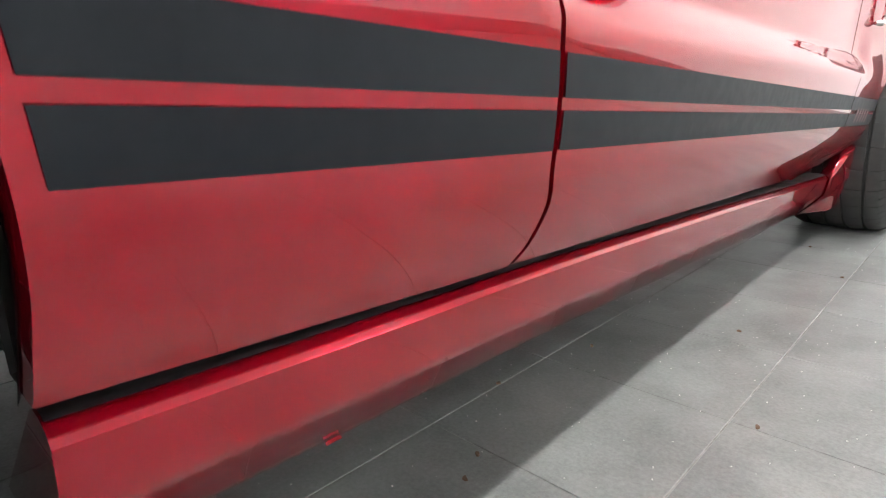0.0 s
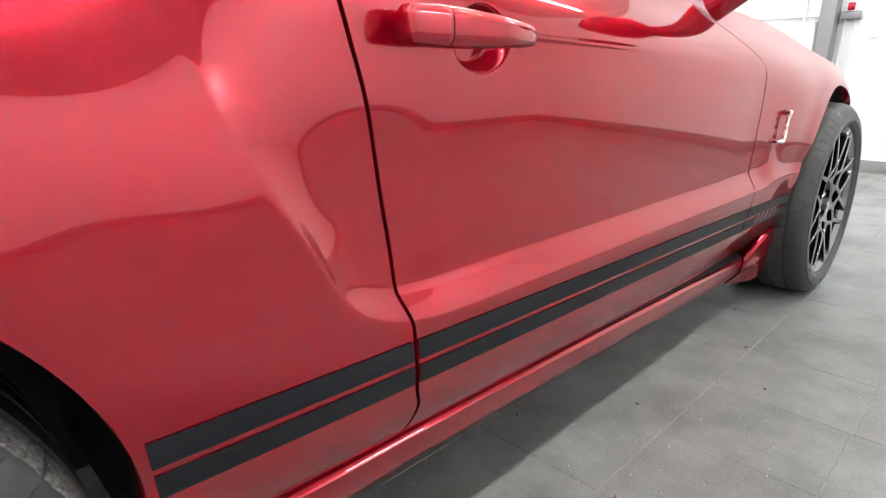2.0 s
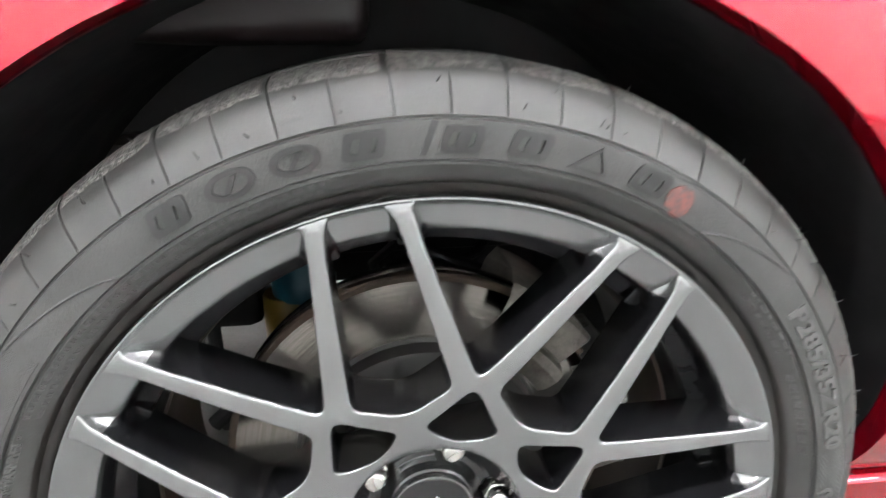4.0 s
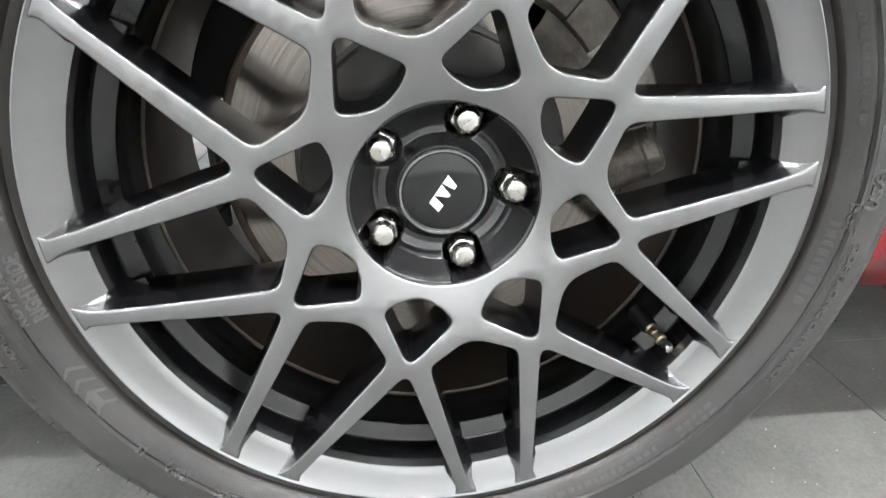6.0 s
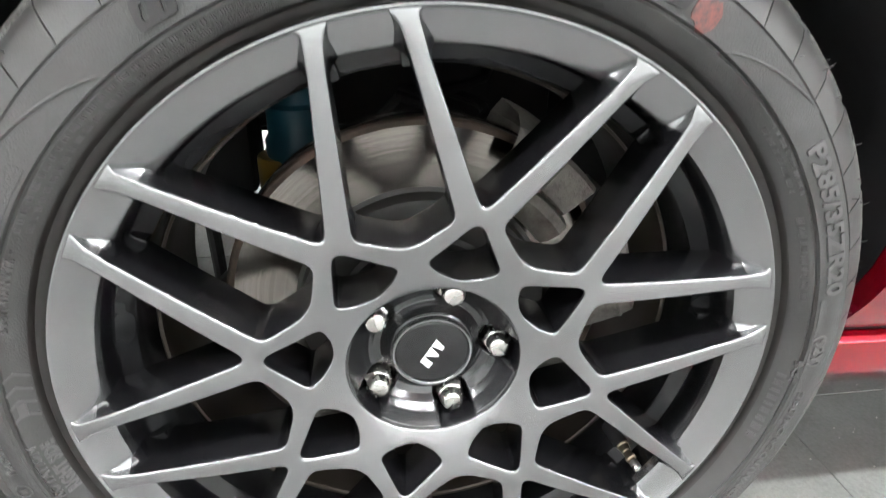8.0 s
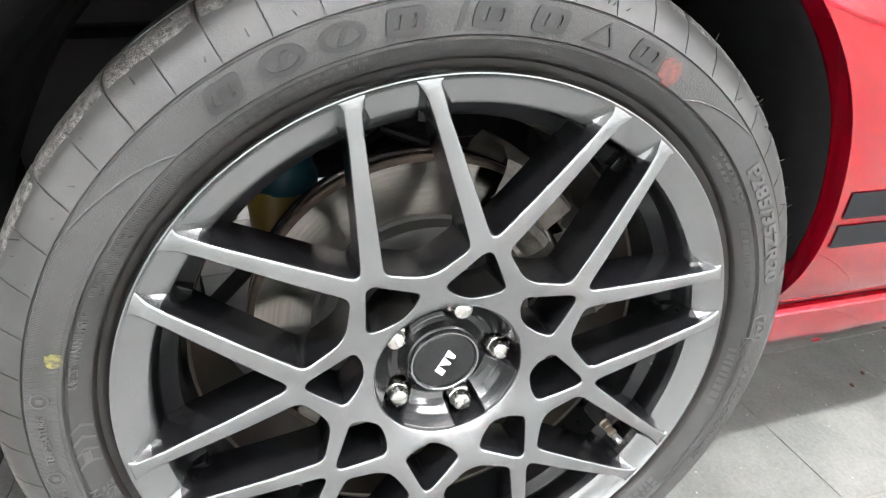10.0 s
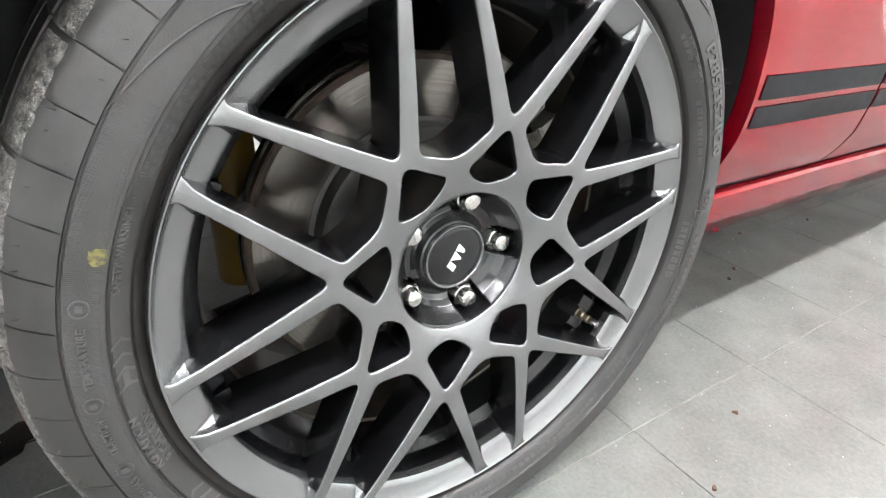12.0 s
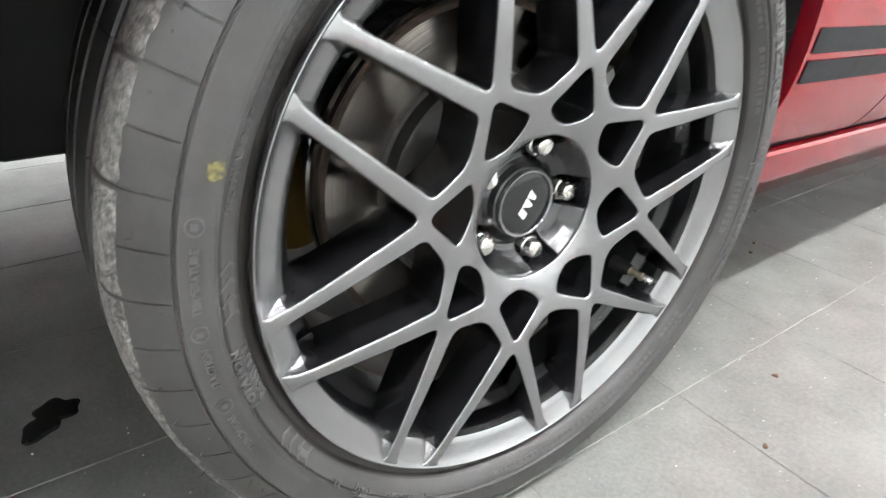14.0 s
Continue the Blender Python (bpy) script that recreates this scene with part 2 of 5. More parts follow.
def tube(bm, points, radius, seg=10, caps=True):
    """A round rod along points."""
    pts = [Vector(p) for p in points]
    rings = []
    for i, p in enumerate(pts):
        d = (pts[min(i + 1, len(pts) - 1)] - pts[max(i - 1, 0)]).normalized()
        u = d.orthogonal().normalized() if i == 0 else (rings_u - d * rings_u.dot(d)).normalized()
        rings_u = u
        w = d.cross(u)
        r = radius[i] if isinstance(radius, (list, tuple)) else radius
        rings.append([bm.verts.new(p + r * (math.cos(2 * math.pi * k / seg) * u + math.sin(2 * math.pi * k / seg) * w)) for k in range(seg)])
    for a, b in zip(rings, rings[1:]):
        for k in range(seg):
            bm.faces.new((a[k], a[(k + 1) % seg], b[(k + 1) % seg], b[k]))
    if caps:
        bm.faces.new(rings[0][::-1])
        bm.faces.new(rings[-1])
    return bm


def steps(points, x):
    """Smooth interpolation through (x, value) points."""
    if x <= points[0][0]:
        return points[0][1]
    if x >= points[-1][0]:
        return points[-1][1]
    n = len(points)
    for i in range(n - 1):
        (xa, ya), (xb, yb) = points[i], points[i + 1]
        if xa <= x <= xb:
            def slope(k):
                if k <= 0 or k >= n - 1:
                    j = min(max(k, 1), n - 1)
                    return (points[j][1] - points[j - 1][1]) / (points[j][0] - points[j - 1][0])
                d0 = (points[k][1] - points[k - 1][1]) / (points[k][0] - points[k - 1][0])
                d1 = (points[k + 1][1] - points[k][1]) / (points[k + 1][0] - points[k][0])
                return 0.0 if d0 * d1 <= 0 else 2 * d0 * d1 / (d0 + d1)
            h = xb - xa
            t = (x - xa) / h
            return ((2 * t**3 - 3 * t**2 + 1) * ya + (t**3 - 2 * t**2 + t) * h * slope(i)
                    + (3 * t**2 - 2 * t**3) * yb + (t**3 - t**2) * h * slope(i + 1))


def ease(a, b, x):
    t = min(max((x - a) / (b - a), 0.0), 1.0)
    return t * t * (3 - 2 * t)


def fillet(poly, radii, n=6):
    """Round the corners of a closed 2D polygon."""
    out, m = [], len(poly)
    for i in range(m):
        p, a, b = Vector(poly[i]), Vector(poly[i - 1]), Vector(poly[(i + 1) % m])
        r = radii[i] if isinstance(radii, (list, tuple)) else radii
        u, v = (a - p), (b - p)
        lu, lv = u.length, v.length
        u.normalize(), v.normalize()
        ang = math.acos(max(-1, min(1, u.dot(v))))
        if r <= 0 or ang > radians(176):
            out.append(p)
            continue
        d = min(r / math.tan(ang / 2), 0.46 * lu, 0.46 * lv)
        p0, p1 = p + u * d, p + v * d
        for k in range(n + 1):
            t = k / n
            out.append((1 - t) ** 2 * p0 + 2 * t * (1 - t) * p + t * t * p1)
    return out


def flat_shape(loops, extrude, bevel, res=2):
    """A mesh in the XY plane from closed 2D loops (outer edge and holes), with thickness and rounded edges."""
    cu = bpy.data.curves.new("shape", "CURVE")
    cu.dimensions, cu.fill_mode = "2D", "BOTH"
    cu.extrude, cu.bevel_depth, cu.bevel_resolution, cu.offset = extrude, bevel, res, -bevel
    for loop in loops:
        sp = cu.splines.new("POLY")
        sp.points.add(len(loop) - 1)
        for q, p in zip(sp.points, loop):
            q.co = (p[0], p[1], 0, 1)
        sp.use_cyclic_u = True
    ob = bpy.data.objects.new("shape", cu)
    scene.collection.objects.link(ob)
    me = bpy.data.meshes.new_from_object(ob.evaluated_get(bpy.context.evaluated_depsgraph_get()))
    bpy.data.objects.remove(ob)
    bpy.data.curves.remove(cu)
    return me


def text_mesh(body, size, extrude=0.0):
    cu = bpy.data.curves.new("text", "FONT")
    cu.body, cu.size, cu.align_x, cu.extrude = body, size, "CENTER", extrude
    cu.resolution_u, cu.offset = 2, size * 0.035
    ob = bpy.data.objects.new("text", cu)
    scene.collection.objects.link(ob)
    me = bpy.data.meshes.new_from_object(ob.evaluated_get(bpy.context.evaluated_depsgraph_get()))
    bpy.data.objects.remove(ob)
    bpy.data.curves.remove(cu)
    return me


# ---- shape of the car's side ----
def taper(y):
    soft = 0.5 * ((y - 0.6) + math.sqrt((y - 0.6) ** 2 + 0.04))       # rounded start of the taper
    return -0.030 * soft - 0.03 * max(0.0, -y - 0.3) - 0.9 * max(0.0, y - 2.85) ** 2


def rake(y):
    return -0.043 * (y - 0.65)


QUARTER = [(0.28, -0.094), (0.31, -0.066), (0.325, -0.0550), (0.345, -0.0415), (0.375, -0.0262), (0.41, -0.0138), (0.45, -0.006), (0.49, -0.001), (0.515, 0.003),
           (0.56, 0.010), (0.63, 0.016), (0.70, 0.017), (0.78, 0.010), (0.85, -0.004), (0.92, -0.030), (1.00, -0.085), (1.06, -0.17)]
DOOR = [(0.44, -0.020), (0.50, -0.0200), (0.56, -0.0215), (0.60, -0.0213), (0.65, -0.0197), (0.70, -0.0177), (0.75, -0.0158), (0.80, -0.0148), (0.85, -0.0155), (0.90, -0.022), (0.95, -0.045), (1.0, -0.085), (1.06, -0.17)]
CHAMFER = [(0.30, 0.0), (0.503, 0.0), (0.546, 1.0), (1.1, 1.0)]
SCOOP = [(0.50, 0.70), (0.515, 0.655), (0.543, 0.600), (0.570, 0.572), (0.612, 0.548), (0.646, 0.530), (0.684, 0.507), (0.721, 0.485), (0.80, 0.452), (0.9, 0.42)]
FRONT_Y = 2.72


def smoothed(points, sigma):
    """The broken line through points, rounded over sigma, as a quick lookup."""
    xs = np.arange(points[0][0] - 0.1, points[-1][0] + 0.1, 0.001)
    ys = np.interp(xs, [p[0] for p in points], [p[1] for p in points])
    k = np.exp(-0.5 * (np.arange(-60, 61) * 0.001 / sigma) ** 2)
    ys = np.convolve(np.pad(ys, 60, mode="edge"), k / k.sum(), mode="valid")
    x0, top = float(xs[0]), len(xs) - 2
    vals = ys.tolist()

    def at(x):
        f = min(max((x - x0) * 1000.0, 0.0), top + 0.999)
        i = int(f)
        return vals[i] + (vals[i + 1] - vals[i]) * (f - i)
    return at


quarter_low, quarter_high, door_x, chamfer, scoop_y = smoothed(QUARTER, 0.012), smoothed(QUARTER, 0.028), smoothed(DOOR, 0.026), smoothed(CHAMFER, 0.0034), smoothed(SCOOP, 0.012)


def quarter_x(q):
    w = ease(0.46, 0.56, q)
    return quarter_low(q) * (1 - w) + quarter_high(q) * w


def side_x(y, z):
    """How far out the painted side stands."""
    q = z - rake(y)
    x = quarter_x(q) + taper(y)
    qr = z + 0.014 * (y - 0.65)
    if qr > 0.47:
        line = scoop_y(qr)
        deep = (quarter_x(q) - door_x(qr)) * chamfer(qr) * (1.0 - ease(0.80, 0.93, qr))
        x -= deep * (1.0 - (1.0 - min(max((y - line + 0.004) / (0.135 + 0.30 * ease(0.64, 0.86, qr)), 0.0), 1.0)) ** 2.7) * (1.0 - ease(1.85, 2.40, y) * ease(0.50, 0.66, q)) * (1.0 - ease(1.99, 2.10, y) * (1.0 - ease(0.50, 0.66, q)))
    belt = z + 0.024 * (y - 0.9) - 0.834                      # crease along the belt
    x += 0.0016 * math.exp(-((belt / 0.0035) ** 2)) * ease(0.88, 0.91, y) * (1 - ease(1.12, 1.35, y))
    x -= 0.12 * 0.5 * (belt + math.sqrt(belt * belt + 0.00002)) * ease(0.74, 0.92, y) * (1 - 0.5 * ease(1.2, 1.9, y))
    d = math.hypot((y - 0.808) / 0.053, (z - 0.827) / 0.040)
    if d < 1.15:                              # finger cup behind the handle
        x -= 0.030 * (1 - ease(0.62, 1.02, d))
    if q > 0.82:
        x -= 0.02 * ease(0.9, 1.6, y) * ease(0.82, 0.95, q)
    h = z - 0.815 + 0.47 * (0.5 * (y - 0.15 + math.sqrt((y - 0.15) ** 2 + 0.01)))
    h = 0.5 * (h + math.sqrt(h * h + 0.0012))
    x -= 2.3 * h * h * (1.0 - ease(0.27, 0.52, y))      # haunch over the rear wheel
    r = math.hypot(y, z - HUB_Z)
    x += 0.003 * math.exp(-(((r - 0.423) / 0.045) ** 2)) * ease(0.40, 0.60, z)
    r = math.hypot(y - FRONT_Y, z - HUB_Z)
    x += 0.012 * math.exp(-(((r - 0.40) / 0.055) ** 2)) * ease(0.30, 0.55, z)
    return x


def side(y, z, out=0.0):
    return (side_x(y, z) + out, y, z)


def bottom_z(y):
    """Lower edge of the painted panels over the sill."""
    return steps([(0.30, 0.343), (0.376, 0.340), (0.706, 0.326), (1.8, 0.278), (2.3, 0.254)], y)


GAP_REAR = [(0.30, 0.690), (0.326, 0.694), (0.345, 0.702), (0.375, 0.704), (0.41, 0.692), (0.47, 0.682), (0.507, 0.674), (0.545, 0.664), (0.58, 0.661),
            (0.666, 0.646), (0.751, 0.629), (0.851, 0.599), (1.02, 0.562), (1.10, 0.545)]
GAP_FRONT = [(0.26, 1.70), (0.31, 1.72), (0.325, 1.76), (0.35, 1.90), (0.40, 1.915), (0.478, 1.925), (0.696, 1.945), (0.79, 1.945), (0.805, 1.935), (0.86, 1.80), (0.92, 1.65), (1.02, 1.45)]


def gap_rear(z):
    return steps(GAP_REAR, z)


def gap_front(z):
    return steps(GAP_FRONT, z)


def arch_rear(a):
    """Edge of the rear wheel arch at the angle a (degrees from ahead, turning up)."""
    r = steps([(0, 0.3725), (3, 0.3735), (7, 0.3770), (11, 0.3808), (16, 0.3860), (20, 0.3905), (27, 0.3965), (36, 0.4035), (48, 0.4110), (60, 0.4165), (75, 0.4215), (92, 0.4245), (120, 0.4262), (150, 0.434), (170, 0.456), (185, 0.478), (200, 0.50)], a)
    return r * math.cos(radians(a)), HUB_Z + r * math.sin(radians(a))


def arch_front(a):
    r = steps([(0, 0.40), (60, 0.40), (120, 0.40), (160, 0.42), (190, 0.44)], a)
    return FRONT_Y + r * math.cos(radians(a)), HUB_Z + r * math.sin(radians(a))


# ---- the room ----
X0, X1, Y0, Y1, ZC = -5.2, 3.4, -4.6, 6.2, 3.1
TILE_X, TILE_Y, OFF_X, OFF_Y = 0.312, 0.288, -0.005, 1.153


def slab(name, x0, x1, y0, y1, z0, z1, mat, label, category, bevel=0.0):
    ob = part(name, add_box(bmesh.new(), x0, x1, y0, y1, z0, z1, bevel), mat, None, smooth=30)
    return tagged(ob, label, category, kind="structure")


floor = slab("floor", X0, X1, Y0, Y1, -0.12, -0.0015, GROUT, "pale grout bed of the grey tiled workshop floor", "floor")
slab("wall_north", X0 - 0.15, X1 + 0.15, Y1, Y1 + 0.15, -0.12, ZC, WALL, "white painted workshop end wall", "wall")
slab("wall_south", X0 - 0.15, X1 + 0.15, Y0 - 0.15, Y0, -0.12, ZC, WALL, "white painted workshop end wall", "wall")
slab("wall_east", X1, X1 + 0.15, Y0, Y1, -0.12, ZC, WALL, "white painted workshop side wall", "wall")
slab("wall_west", X0 - 0.15, X0, Y0, Y1, -0.12, ZC, WALL, "white painted workshop side wall", "wall")
slab("ceiling", X0 - 0.15, X1 + 0.15, Y0 - 0.15, Y1 + 0.15, ZC, ZC + 0.15, CEILING, "plain grey workshop ceiling", "ceiling")
slab("baseboard", X0, X1, Y1 - 0.014, Y1, 0.0, 0.085, SKIRTING, "dark grey tile skirting along the white wall", "skirting", 0.003)
slab("baseboard_east", X1 - 0.014, X1, Y0, Y1 - 0.014, 0.0, 0.085, SKIRTING, "dark grey tile skirting along the white wall", "skirting", 0.003)


def tube_lamp(x, y, length):
    ob = tagged(new("ceiling_lamp"), "white tube lamp fixed to the ceiling", "ceiling lamp", group="ceiling tube lamps")
    ob.location = (x, y, ZC)
    part("housing", add_box(bmesh.new(), -0.05, 0.05, -length / 2, length / 2, -0.05, -0.001, 0.006), WALL, ob)
    bm = bmesh.new()
    tube(bm, [(0, -length / 2 + 0.03, -0.075), (0, length / 2 - 0.03, -0.075)], 0.03, 12)
    part("tube", bm, LAMP, ob, "glowing white tube")
    return ob


for lx, row in ((3.0, (3.6,)), (0.9, (-3.2, -1.6, 0.0, 1.6, 3.2, 4.8)), (-1.3, (-3.2, -1.6, 0.0, 1.6, 3.2, 4.8)), (-3.3, (-3.2, -1.2, 0.8, 2.8, 4.8))):
    for ly in row:
        tube_lamp(lx, ly, 1.24)

# column, pipe, bottle and switches at the end wall
col = tagged(part("column", add_box(bmesh.new(), -0.985, -0.875, Y1 - 0.16, Y1 - 0.002, 0.0, ZC - 0.002, 0.004), PIPE_GREY, None),
             "grey painted steel column at the white wall", "column", kind="structure")


# ---- the car ----
car = tagged(new("car"), "glossy metallic red coupe with twin black side stripes", "car")
car.location = (0, 0, 0)


def flange(bm, edge_points, inward=0.018):
    """A return edge: from panel points inward."""
    add_grid(bm, [[p, (p[0] - 0.004, p[1], p[2]), (p[0] - inward, p[1], p[2])] for p in edge_points])


def polar_panel(lips, outs, n, power=1.0):
    """Rows of (y, z) from the arch lip to the outer edge."""
    rows = []
    for (ya, za), (yb, zb) in zip(lips, outs):
        rows.append([(ya + (yb - ya) * (k / n) ** power, za + (zb - za) * (k / n) ** power) for k in range(n + 1)])
    return rows


# rear quarter panel round the rear wheel
TOP_Z = 1.05
lips, outs = [], []
for k in range(97):                         # along the door gap
    t = k / 96
    z = 0.327 + (TOP_Z - 0.327) * t
    outs.append((gap_rear(z) - 0.003, z))
    lips.append(arch_rear(-0.6 + 60.6 * t**0.9))
for k in range(1, 81):                      # along the top
    t = k / 80
    outs.append((gap_rear(TOP_Z) - 0.003 - (gap_rear(TOP_Z) + 1.0) * t, TOP_Z))
    lips.append(arch_rear(60 + 62 * t))
for k in range(1, 25):                      # down the back
    t = k / 24
    outs.append((-1.0, TOP_Z - (TOP_Z - 0.20) * t))
    lips.append(arch_rear(122 + 74 * t))
rows = polar_panel(lips, outs, 84)
bm = bmesh.new()
add_grid(bm, [[side(y, z) for y, z in row] for row in rows])
add_grid(bm, [[side(*row[0]), tuple(a + b for a, b in zip(side(*row[0]), (-0.005, 0, 0))), tuple(a + b for a, b in zip(side(*row[0]), (-0.022, 0, 0)))] for row in rows])
flange(bm, [side(*row[-1]) for row in rows[:97]])
flange(bm, [side(*p) for p in rows[0]])
bmesh.ops.remove_doubles(bm, verts=bm.verts, dist=1e-5)
quarter = part("quarter_panel", bm, PAINT, car, smooth=50)

# door
bm = bmesh.new()
def spaced(a, b, coarse, fine, lo, hi):
    """Steps from a to b, finer between lo and hi."""
    out = [a]
    while out[-1] < b - 1e-6:
        out.append(min(b, out[-1] + (fine if lo <= out[-1] < hi else coarse)))
    return out


TS = spaced(0.0, 1.0, 0.009, 0.0036, 0.70, 0.88)
US = spaced(0.0, 1.0, 0.0055, 0.0022, 0.05, 0.23)
rows = []
for t in TS:
    row = []
    for u in US:
        zb = bottom_z(0.66 + (1.75 - 0.66) * u)
        z = zb + (TOP_Z - 0.09 - zb) * t
        ya, yb = gap_rear(z) + 0.003, gap_front(z) - 0.003
        row.append((ya + (yb - ya) * u, z))
    rows.append(row)
add_grid(bm, [[side(*p) for p in row] for row in rows])
flange(bm, [side(*row[0]) for row in rows])
flange(bm, [side(*row[-1]) for row in rows])
flange(bm, [side(*p) for p in rows[0]])
door = part("door", bm, PAINT, car, smooth=50)

# front wing round the front wheel
lips, outs = [], []
for k in range(41):
    t = k / 40
    z = 0.275 + (0.955 - 0.275) * t
    outs.append((gap_front(z) + 0.003, z))
    lips.append(arch_front(183 - 63 * t))
for k in range(1, 41):
    t = k / 40
    y = gap_front(0.955) + 0.003 + (3.55 - gap_front(0.955)) * t
    outs.append((y, steps([(1.5, 0.955), (2.2, 0.93), (2.5, 0.875), (2.95, 0.80), (3.55, 0.62)], y)))
    lips.append(arch_front(120 - 80 * t))
for k in range(1, 13):
    t = k / 12
    outs.append((3.55, 0.62 - 0.32 * t))
    lips.append(arch_front(40 - 40 * t))
rows = polar_panel(lips, outs, 24)
bm = bmesh.new()
add_grid(bm, [[side(y, z) for y, z in row] for row in rows])
add_grid(bm, [[side(*row[0]), tuple(a + b for a, b in zip(side(*row[0]), (-0.005, 0, 0))), tuple(a + b for a, b in zip(side(*row[0]), (-0.022, 0, 0)))] for row in rows])
flange(bm, [side(*row[-1]) for row in rows[:41]])
flange(bm, [side(*p) for p in rows[0]])
bmesh.ops.remove_doubles(bm, verts=bm.verts, dist=1e-5)
wing = part("front_wing", bm, PAINT, car, smooth=50)

# dark inner structure that closes the body behind the gaps, below and beyond
for box in ((-1.62, -0.16, 0.47, 2.24, 0.20, 0.90), (-1.60, -0.401, -1.00, 0.46, 0.62, 0.98), (-1.60, -0.56, -1.00, -0.10, 0.40, 0.615), (-1.55, -0.401, 0.22, 0.46, 0.24, 0.615),
            (-0.50, -0.401, -0.44, -0.20, 0.355, 0.615), (-1.5, -0.47, -0.26, 0.215, 0.43, 0.615), (-0.55, -0.14, -1.00, -0.50, 0.42, 0.70), (-0.75, -0.56, -0.20, 0.30, 0.352, 0.425), (-1.55, -0.42, 2.25, 3.5, 0.30, 0.72)):
    part("inner_panel", add_box(bmesh.new(), *box, 0.02), BLACK, car, "black inner structure under the red skin")
part("rear_bumper", add_box(bmesh.new(), -1.62, -0.10, -1.08, -1.005, 0.19, 0.98, 0.03, 3), PAINT, car)
part("far_sill", add_box(bmesh.new(), -1.66, -1.56, -1.0, 3.4, 0.18, 0.42, 0.02, 2), PAINT, car)
for gap, z0, z1 in ((gap_rear, 0.335, 1.0), (gap_front, 0.29, 0.95)):
    bm = bmesh.new()      # flat jamb strip behind the gap
    zs = [z0 + (z1 - z0) * k / 30 for k in range(31)]
    add_grid(bm, [[(side_x(gap(z), z) - 0.017, gap(z) - 0.03, z), (side_x(gap(z), z) - 0.017, gap(z) + 0.03, z)] for z in zs])
    part("door_jamb", bm, BLACK, car)

# top skin
bm = bmesh.new()
ys = [-1.0 + 4.55 * k / 60 for k in range(61)]
rows = []
for y in ys:
    zt = TOP_Z if y < gap_rear(TOP_Z) else (0.96 if y < 1.6 else steps([(1.5, 0.955), (2.2, 0.93), (2.5, 0.875), (2.95, 0.80), (3.55, 0.62)], y))
    xe = side_x(y, zt) - 0.004
    rows.append([(xe, y, zt - 0.002), (xe - 0.15, y, zt + 0.02), (-0.8, y, zt + 0.05), (-1.4, y, zt + 0.02), (-1.62, y, zt - 0.1), (-1.66, y, 0.6), (-1.6, y, 0.36)])
add_grid(bm, rows)
part("top_skin", bm, PAINT, car, smooth=40)


# sill
def sill_at(y):
    """Nose line of the sill."""
    return -0.058 - 0.030 * max(0, y - 0.6), steps([(0.30, 0.327), (0.378, 0.324), (0.73, 0.312), (1.3, 0.280), (1.9, 0.244), (2.3, 0.222)], y)


SILL = [(-0.030, 0.002), (-0.024, 0.0045), (-0.014, 0.004), (-0.005, 0.001), (0.0, -0.006), (-0.001, -0.013), (-0.0065, -0.044),
        (-0.0085, -0.049), (-0.013, -0.055), (-0.033, -0.079), (-0.054, -0.100), (-0.062, -0.109), (-0.070, -0.112), (-0.17, -0.110)]
bm = bmesh.new()
rows = []
for k in range(41):
    y = 0.376 + (2.19 - 0.376) * k / 40
    nx, nz = sill_at(y)
    rows.append([(nx + a, y, nz + b) for a, b in SILL])
add_grid(bm, rows)
for row in (rows[0], rows[-1]):
    bm.faces.new([bm.verts.new(p) for p in row])
sill = part("sill", bm, PAINT, car, smooth=40)
bm = bmesh.new()      # black strip over the sill's top, painted shade in the gap under the panels
add_grid(bm, [[(sill_at(y)[0] - 0.0095, y, sill_at(y)[1] + 0.0035), (sill_at(y)[0] - 0.013, y, sill_at(y)[1] + 0.0056), (sill_at(y)[0] - 0.070, y, sill_at(y)[1] + 0.0056), (sill_at(y)[0] - 0.072, y, sill_at(y)[1] + 0.05)] for y in [0.377 + 1.81 * k / 30 for k in range(31)]])
part("sill_shade_strip", bm, BLACK, car, "black strip standing for the shade above the sill")
bm = bmesh.new()      # red air deflector that flares out at the sill's front end
sec = []
for k in range(13):
    t = k / 12
    y = 2.15 + 0.20 * t
    nx, nz = sill_at(y)
    e = ease(0.0, 1.0, t)
    sec.append([(nx + a * (1 - 0.55 * e * (b < -0.02)) + 0.020 * e + 0.003, y + 0.02 * e * (b > -0.02), nz + b + (0.075 * e if b > -0.02 else 0.055 * e * (1 + b / 0.12))) for a, b in SILL])
add_grid(bm, sec)
bm.faces.new([bm.verts.new(p) for p in sec[-1]])
part("deflector", bm, PAINT, car, "red painted air deflector ahead of the sill", smooth=40)


# stripes: thin vinyl on quarter panel, door and wing
def stripe(parent, za, zb, y_of_a, y_of_b, n=170):
    """za, zb: heights at y = 0.65; the ends are slanted lines given by functions of z."""
    bm = bmesh.new()
    rows = []
    for i in range(7):
        q = za + (zb - za) * i / 6
        row = []
        for j in range(n + 1):
            ya, yb = y_of_a(q), y_of_b(q)
            y = ya + (yb - ya) * j / n
            row.append(side(y, q + STRIPE_DROP * (y - 0.65), 0.0014))
        rows.append(row)
    add_grid(bm, rows)
    return part("stripe", bm, STRIPE, parent, "matt black vinyl stripe", smooth=50)


